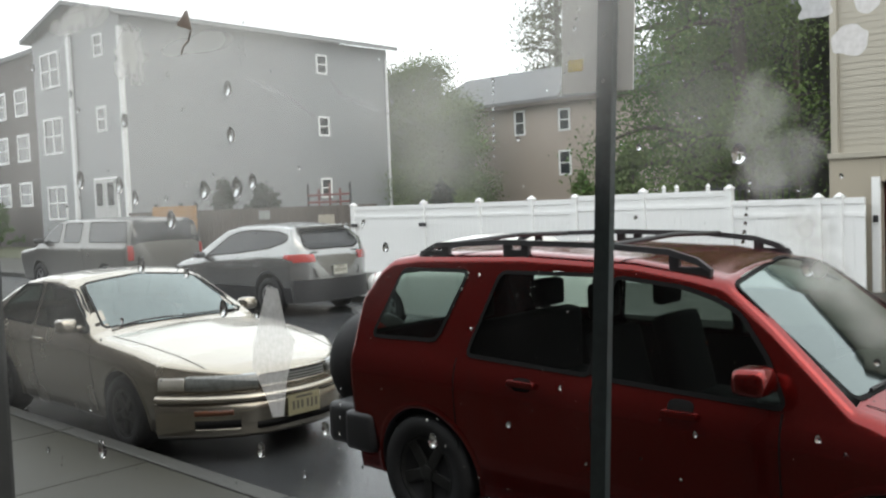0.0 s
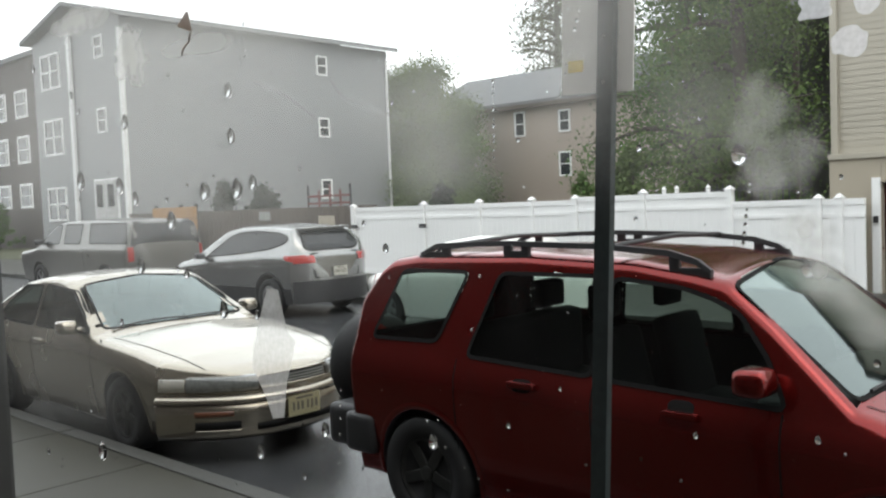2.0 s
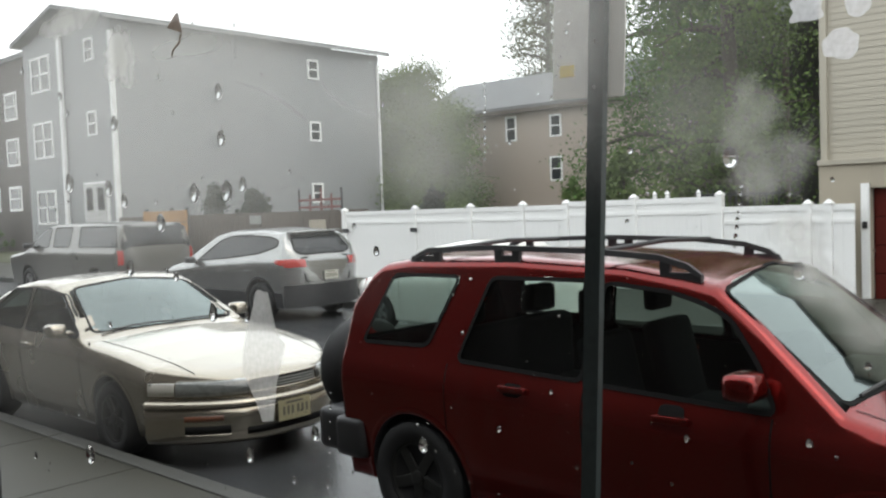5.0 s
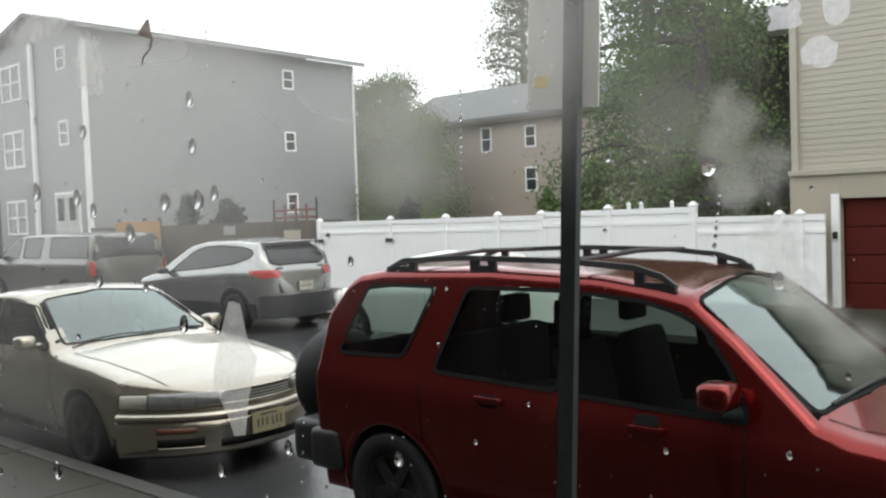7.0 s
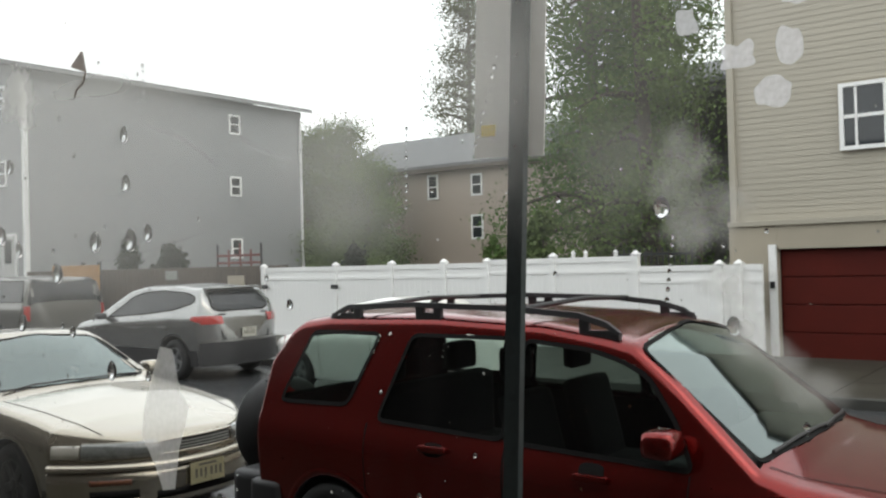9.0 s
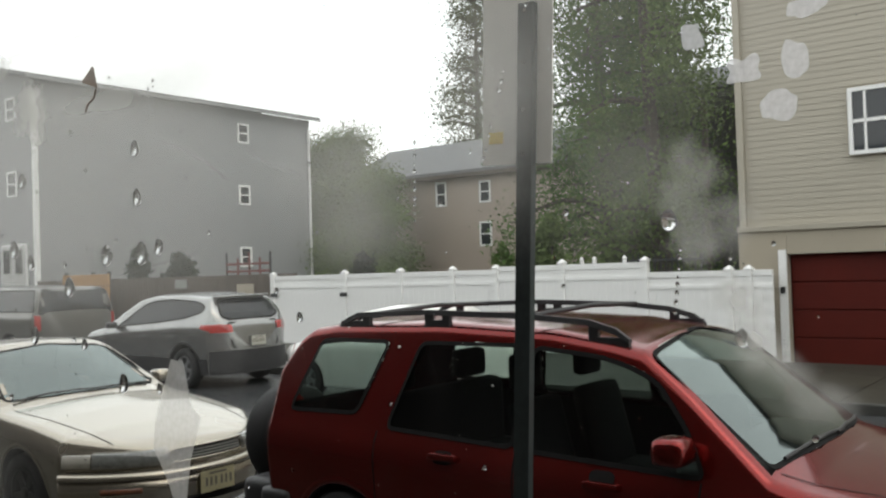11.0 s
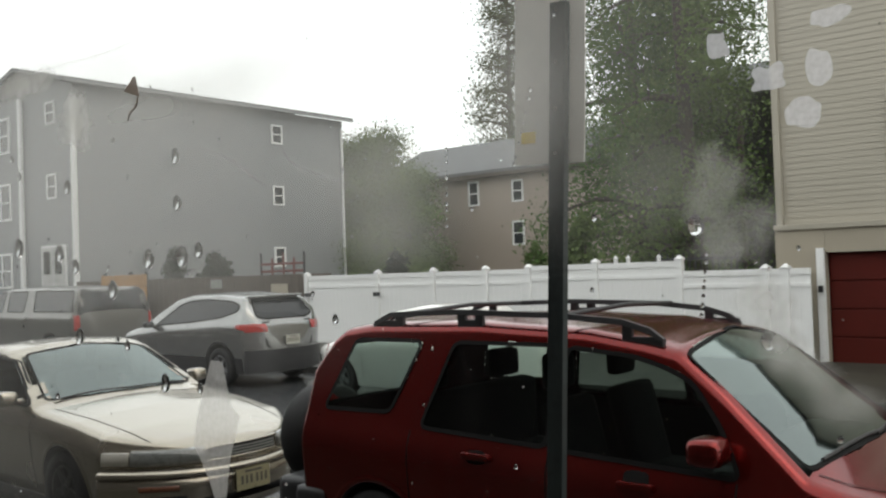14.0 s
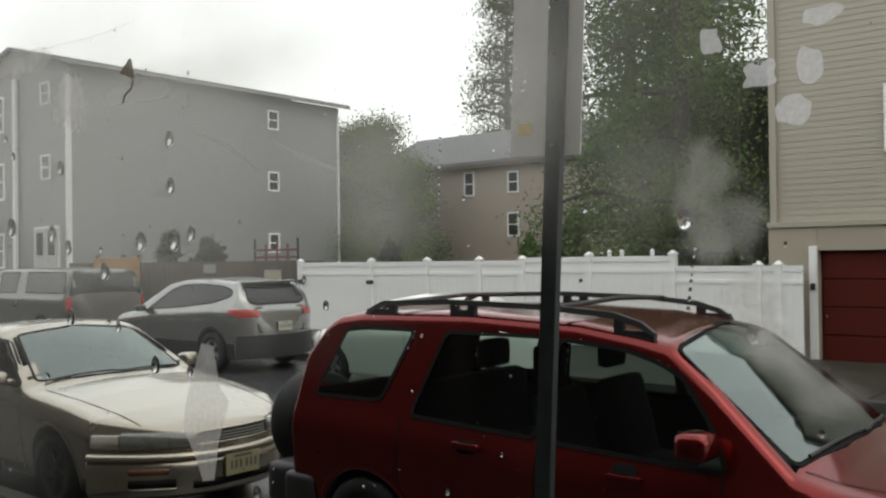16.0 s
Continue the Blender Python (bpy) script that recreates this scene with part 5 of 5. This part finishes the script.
# centre u and z, half sizes, softness, density, raggedness, grain
SMEARS_AND_HAZE = [
    (-0.55, 2.03, 0.42, 0.17, 0.95, 0.28, 0.5, 9.0),
    (-0.27, 1.985, 0.08, 0.05, 0.95, 0.14, 0.8, 20.0),
    (-0.67, 1.85, 0.20, 0.08, 0.95, 0.06, 0.5, 15.0),
    # painted veil, not dirt: brightens the sign back behind it
    (-0.198, 2.01, 0.035, 0.05, 0.95, 0.18, 0.8, 30.0),
    # two veils of painted haze that lighten the tree crowns
    (-0.15, 2.045, 0.10, 0.06, 0.95, 0.09, 0.8, 30.0),
    (-0.155, 1.985, 0.06, 0.06, 0.95, 0.06, 0.8, 30.0),
    (-0.1226, 1.9655, 0.015, 0.019, 0.95, 0.17, 2.2, 75.0),
    (-0.1233, 1.9793, 0.011, 0.011, 0.95, 0.16, 2.2, 90.0),
    (-0.1099, 1.9609, 0.0095, 0.014, 0.95, 0.17, 2.2, 90.0),
    (-0.1248, 1.9536, 0.013, 0.010, 0.95, 0.17, 2.2, 90.0),
    (-0.1068, 1.9322, 0.0105, 0.017, 0.9, 0.26, 2.4, 90.0),
    (-0.1121, 1.9376, 0.008, 0.008, 0.8, 0.20, 1.2, 120.0),
    (-0.1030, 1.9206, 0.011, 0.011, 0.8, 0.24, 1.1, 110.0),
    (-0.0857, 1.9066, 0.014, 0.0085, 0.9, 0.18, 1.2, 100.0),
    (-0.0950, 1.9143, 0.008, 0.008, 0.8, 0.20, 1.2, 120.0),
    # flare-like glow over the grey house top, painted as a veil
    (-0.4159, 2.0475, 0.17, 0.024, 0.95, 0.10, 0.4, 20.0),
    (-0.2707, 1.9666, 0.034, 0.020, 0.95, 0.08, 0.8, 60.0),
    (-0.2725, 1.9965, 0.030, 0.020, 0.95, 0.08, 0.8, 60.0),
    # painted haze again, over the right-hand trees
    (-0.1442, 1.9767, 0.024, 0.024, 0.95, 0.07, 0.8, 60.0),
    (-0.535, 2.052, 0.018, 0.022, 0.5, 0.28, 1.8, 80.0),
    (-0.61, 2.085, 0.06, 0.012, 0.8, 0.30, 1.2, 60.0),
]
pane_bm = box((-0.80, GLASS_V, Z0 + 0.05), (1.04, GLASS_V + 0.004, Z1 - 0.05))
pane = part("pane", pane_bm, pane_material(), win, "clear pane with a film of dirt, rain and painted haze")
pane.visible_shadow = False
water = bpy.data.materials.new("water")
water.use_nodes = True
wb = water.node_tree.nodes["Principled BSDF"]
wb.inputs["Transmission Weight"].default_value, wb.inputs["Roughness"].default_value, wb.inputs["IOR"].default_value = 1.0, 0.0, 1.33


def drop_mesh(name, r, tall=1.3, lump=0.15, seed=0):
    """A flat-backed bead of water of radius r, hanging a little to its foot."""
    rng = np.random.default_rng(seed)
    bm = bmesh.new()
    rings, n = [], 14
    ph = rng.uniform(0, 6.28)
    for i in range(6):
        q = i / 5 * math.pi / 2
        ring = []
        for k in range(n):
            a = 2 * math.pi * k / n
            w = 1 + lump * math.sin(2 * a + ph) * 0.5 - 0.18 * math.sin(a)
            x, z = r * math.cos(q) * math.cos(a) * w, r * math.cos(q) * math.sin(a) * tall
            ring.append(bm.verts.new((x, r * 0.55 * math.sin(q), z)) if i < 5 else None)
        rings.append(ring)
    tip = bm.verts.new((0, r * 0.55, 0))
    for a, b in zip(rings[:4], rings[1:5]):
        for k in range(n):
            bm.faces.new((a[k], a[(k + 1) % n], b[(k + 1) % n], b[k]))
    for k in range(n):
        bm.faces.new((rings[4][k], rings[4][(k + 1) % n], tip))
    bm.faces.new(rings[0])
    return mesh_of(name, bm, water, True)


OUT = GLASS_V + 0.0043
BIG_DROPS = [(-0.4330, 2.0180, 2.97), (-0.4323, 1.9920, 2.96), (-0.4627, 1.9620, 3.80), (-0.4294, 1.9620, 3.93), (-0.4138, 1.9650, 2.88), (-0.6240, 1.9750, 4.36), (-0.5667, 1.9690, 3.63), (-0.5462, 1.9600, 3.13), (-0.5023, 1.9450, 3.67), (-0.4492, 1.8920, 3.38), (-0.5433, 1.9160, 3.51), (-0.5546, 2.0110, 3.17), (-0.6148, 1.7810, 4.31), (-0.4188, 1.8130, 2.90), (-0.3601, 1.8340, 2.63), (-0.1507, 1.8630, 0.8), (-0.1075, 1.8680, 0.9), (-0.2823, 1.8400, 2.30), (-0.1322, 1.9620, 2.40), (-0.1096, 1.9240, 1.94), (-0.4874, 1.9120, 2.15), (-0.4160, 1.8910, 1.92)]
SMALL_DROPS = [(-0.5065, 1.9580, 1.85), (-0.4967, 2.0340, 1.82), (-0.4981, 1.9150, 1.82), (-0.5738, 1.8770, 2.04), (-0.6919, 2.0630, 2.86), (-0.6311, 2.0370, 2.64), (-0.6204, 2.0240, 2.61), (-0.3792, 1.8060, 1.81), (-0.2370, 1.8540, 1.18), (-0.1705, 1.9670, 1.27), (-0.0891, 1.8950, 1.14), (-0.1125, 1.9490, 0.58), (-0.1726, 1.9410, 0.85), (-0.3233, 1.9410, 1.37), (-0.3084, 1.9290, 2.14), (-0.2999, 1.9970, 1.05), (-0.2264, 1.9740, 0.93), (-0.6282, 1.8090, 1.75), (-0.7075, 1.7650, 2.43), (-0.4818, 2.0110, 1.42), (-0.4818, 1.9660, 1.42), (-0.3714, 1.9700, 1.19), (-0.4528, 1.9700, 1.36), (-0.0990, 1.9530, 0.77), (-0.2094, 1.8730, 0.90)]


def drop(u, z, mm, seed, label, tall=1.3):
    o = new("raindrop", drop_mesh("raindrop", mm / 1000, tall, 0.2, seed))
    o.matrix_basis = BASE @ pose(u, OUT, z)
    return tagged(o, label, "raindrop", "raindrops on the window")


for i, (u, z, mm) in enumerate(BIG_DROPS):
    drop(u, z, mm * 1.2, i, "large clear raindrop hanging on the window pane", 1.35)
for i, (u, z, mm) in enumerate(SMALL_DROPS):
    drop(u, z, mm, 100 + i, "small clear raindrop on the window pane", 1.15)
# strings of beads along old runs of water
rng = np.random.default_rng(5)
for u0, z0, u1, z1, count, mm in ((-0.2386, 2.0, -0.2398, 1.965, 11, 0.75), (-0.1945, 2.022, -0.2066, 1.985, 9, 0.75), (-0.4150, 2.052, -0.4145, 2.030, 6, 0.9), (-0.4195, 2.048, -0.4190, 2.026, 5, 0.8), (-0.1287, 1.952, -0.1316, 1.930, 8, 0.7), (-0.346, 1.858, -0.352, 1.80, 7, 0.7)):
    for k in range(count):
        s = (k + rng.uniform(-0.25, 0.25)) / count
        drop(u0 + (u1 - u0) * s, z0 + (z1 - z0) * s, mm * rng.uniform(0.6, 1.2), 200 + k, "tiny raindrop in a string of beads on the pane", 1.2)
# fine spray
vs, fs = [], []
for k in range(640):
    u = -0.78 + 0.72 * rng.uniform() ** 0.7
    z, r = rng.uniform(1.74, 2.12), 0.0013 * rng.uniform(0.2, 0.75) ** 1.3 * (0.35 + abs(u)) * (1.8 if k % 5 == 0 else 1.0)
    b = len(vs)
    for j in range(6):
        vs.append((u + r * math.cos(j * 1.0472), OUT, z + r * math.sin(j * 1.0472)))
    vs.append((u, OUT + r * 0.7, z))
    fs += [(b + j, b + (j + 1) % 6, b + 6) for j in range(6)] + [tuple(range(b + 5, b - 1, -1))]
me = bpy.data.meshes.new("spray")
me.from_pydata(vs, [], fs)
me.materials.append(water)
o = new("spray", me)
o.matrix_basis = BASE.copy()
tagged(o, "fine spray of rain specks over the pane", "raindrop", kind="stuff")


# ---- dry marks on the pane ----
def film(name, dense, colour, grain=600.0):
    m = bpy.data.materials.new(name)
    m.use_nodes = True
    n, l = m.node_tree.nodes, m.node_tree.links
    n.remove(n["Principled BSDF"])
    tr, du, mx = n.new("ShaderNodeBsdfTransparent"), n.new("ShaderNodeBsdfTranslucent"), n.new("ShaderNodeMixShader")
    du.inputs["Color"].default_value = (*colour, 1)
    co, t, r = n.new("ShaderNodeTexCoord"), n.new("ShaderNodeTexNoise"), n.new("ShaderNodeMapRange")
    t.inputs["Scale"].default_value, t.inputs["Detail"].default_value = grain, 4
    l.new(co.outputs["Object"], t.inputs["Vector"])
    r.inputs["From Min"].default_value, r.inputs["From Max"].default_value = 0.3, 0.7
    r.inputs["To Min"].default_value, r.inputs["To Max"].default_value = dense * 0.88, min(1, dense * 1.1)
    l.new(t.outputs["Fac"], r.inputs["Value"])
    l.new(r.outputs["Result"], mx.inputs[0])
    l.new(tr.outputs[0], mx.inputs[1])
    l.new(du.outputs[0], mx.inputs[2])
    l.new(mx.outputs[0], n["Material Output"].inputs[0])
    return m


IN = GLASS_V - 0.0004


def blot(name, label, u, z, ru, rz, mat, seed, ragged=0.25, waist=0.0, notch=0.0):
    """A flat torn scrap on the inner face of the pane."""
    r = np.random.default_rng(seed)
    ph, am = r.uniform(0, 6.28, 6), r.uniform(0.3, 1.0, 6)
    bm = bmesh.new()
    vs = []
    for k in range(48):
        a = 2 * math.pi * k / 48
        w = 1 + ragged * sum(am[j] * math.sin((j + 2) * a + ph[j]) / (j + 2) for j in range(6)) - notch * math.exp(-((a - 1.6) / 0.35) ** 2)
        c, s = math.cos(a), math.sin(a)
        c, s = math.copysign(abs(c) ** 0.75, c), math.copysign(abs(s) ** 0.75, s)
        vs.append(bm.verts.new((ru * c * w * (1 - waist * abs(s)), 0, rz * s * w)))
    bm.faces.new(vs)
    o = solid(name, bm, mat, pose(u, IN, z), label, "residue", "dry marks on the window")
    o.visible_shadow = False
    return o


glue = film("dried_glue", 0.6, (0.86, 0.85, 0.88))
tape = film("old_tape", 0.42, (0.62, 0.60, 0.58), 350.0)
thin_film = film("scratch_haze", 0.10, (0.8, 0.8, 0.8), 200.0)
G_LABEL = "torn white scrap of dried glue on the pane"
blot("glue_residue", G_LABEL, -0.1043, 2.0065, 0.0056, 0.0042, glue, 21, 0.35, notch=0.5)
blot("glue_residue", G_LABEL, -0.0893, 2.0068, 0.0036, 0.0058, glue, 22, 0.2)
blot("glue_residue", G_LABEL, -0.0943, 1.9938, 0.0056, 0.0042, glue, 23, 0.3)
blot("glue_residue", G_LABEL, -0.1203, 2.0190, 0.0030, 0.0048, glue, 24, 0.4)
blot("glue_residue", G_LABEL, -0.0855, 2.0215, 0.0050, 0.0030, glue, 25, 0.3)
# long pale strip: narrow head, broad middle, narrow foot
bm = bmesh.new()
outline = [(-0.004, 0.034), (0.006, 0.033), (0.012, 0.012), (0.019, 0.006), (0.016, -0.002), (0.010, -0.016), (0.006, -0.036), (-0.004, -0.038), (-0.009, -0.028), (-0.021, -0.012), (-0.019, 0.0), (-0.014, 0.012)]
vs = [bm.verts.new((x, 0, z)) for x, z in outline]
bm.faces.new(vs)
strip = solid("tape_strip", bm, tape, pose(-0.3945, IN, 1.8735), "long pale strip of old tape on the pane", "residue", "dry marks on the window")
strip.visible_shadow = False
# dry leaf scrap with its stalk
leafm = film("dead_leaf", 0.95, (0.30, 0.24, 0.20))
leaf = thing("leaf_scrap", "small brown dead leaf scrap stuck on the pane", "leaf", pose(-0.465, IN - 0.0006, 2.06))
bm = bmesh.new()
tri = [(-0.0095, -0.0005), (0.001, 0.0065), (0.0035, 0.006), (0.0065, -0.006)]
f = bm.faces.new([bm.verts.new((x, 0, z)) for x, z in tri])
bmesh.ops.solidify(bm, geom=[f], thickness=0.0004)
part("blade", bm, leafm, leaf)
part("stalk", tube([(0.005, 0, -0.006), (0.003, 0, -0.011), (-0.004, 0, -0.014), (-0.006, 0, -0.018)], 0.0005, 5), leafm, leaf)


def scratch(points, width, label):
    """A faint wiping arc: a thin band along a smooth line."""
    c = [Vector((u, 0, z)) for u, z in points]
    dense = []
    for k in range(40):
        s = k / 39 * (len(c) - 1)
        i = min(int(s), len(c) - 2)
        w = s - i
        p0, p1, p2, p3 = c[max(i - 1, 0)], c[i], c[i + 1], c[min(i + 2, len(c) - 1)]
        dense.append(0.5 * ((2 * p1) + (p2 - p0) * w + (2 * p0 - 5 * p1 + 4 * p2 - p3) * w * w + (3 * p1 - p0 - 3 * p2 + p3) * w ** 3))
    bm = bmesh.new()
    prev = None
    for k, p in enumerate(dense):
        d = (dense[min(k + 1, 39)] - dense[max(k - 1, 0)]).normalized()
        nrm = Vector((-d.z, 0, d.x)) * width * (0.4 + 0.6 * math.sin(math.pi * k / 39))
        pair = (bm.verts.new(p + nrm), bm.verts.new(p - nrm))
        if prev:
            bm.faces.new((prev[0], prev[1], pair[1], pair[0]))
        prev = pair
    o = solid("wipe_mark", bm, thin_film, pose(0, IN, 0), label, "residue", "dry marks on the window")
    o.visible_shadow = False


scratch([(-0.411, 2.021), (-0.3764, 2.009), (-0.3502, 1.994)], 0.0012, "faint pale wiping arc on the pane")
scratch([(-0.3396, 2.018), (-0.3297, 2.003), (-0.2971, 1.991), (-0.2617, 1.978)], 0.0010, "faint pale wiping arc on the pane")
scratch([(-0.462, 1.955), (-0.44, 1.951), (-0.41, 1.955), (-0.36, 1.963)], 0.0006, "faint pale wiping arc on the pane")
scratch([(-0.629, 2.09), (-0.5568, 2.088), (-0.5023, 2.086), (-0.4584, 2.087)], 0.0008, "faint pale wiping arc on the pane")
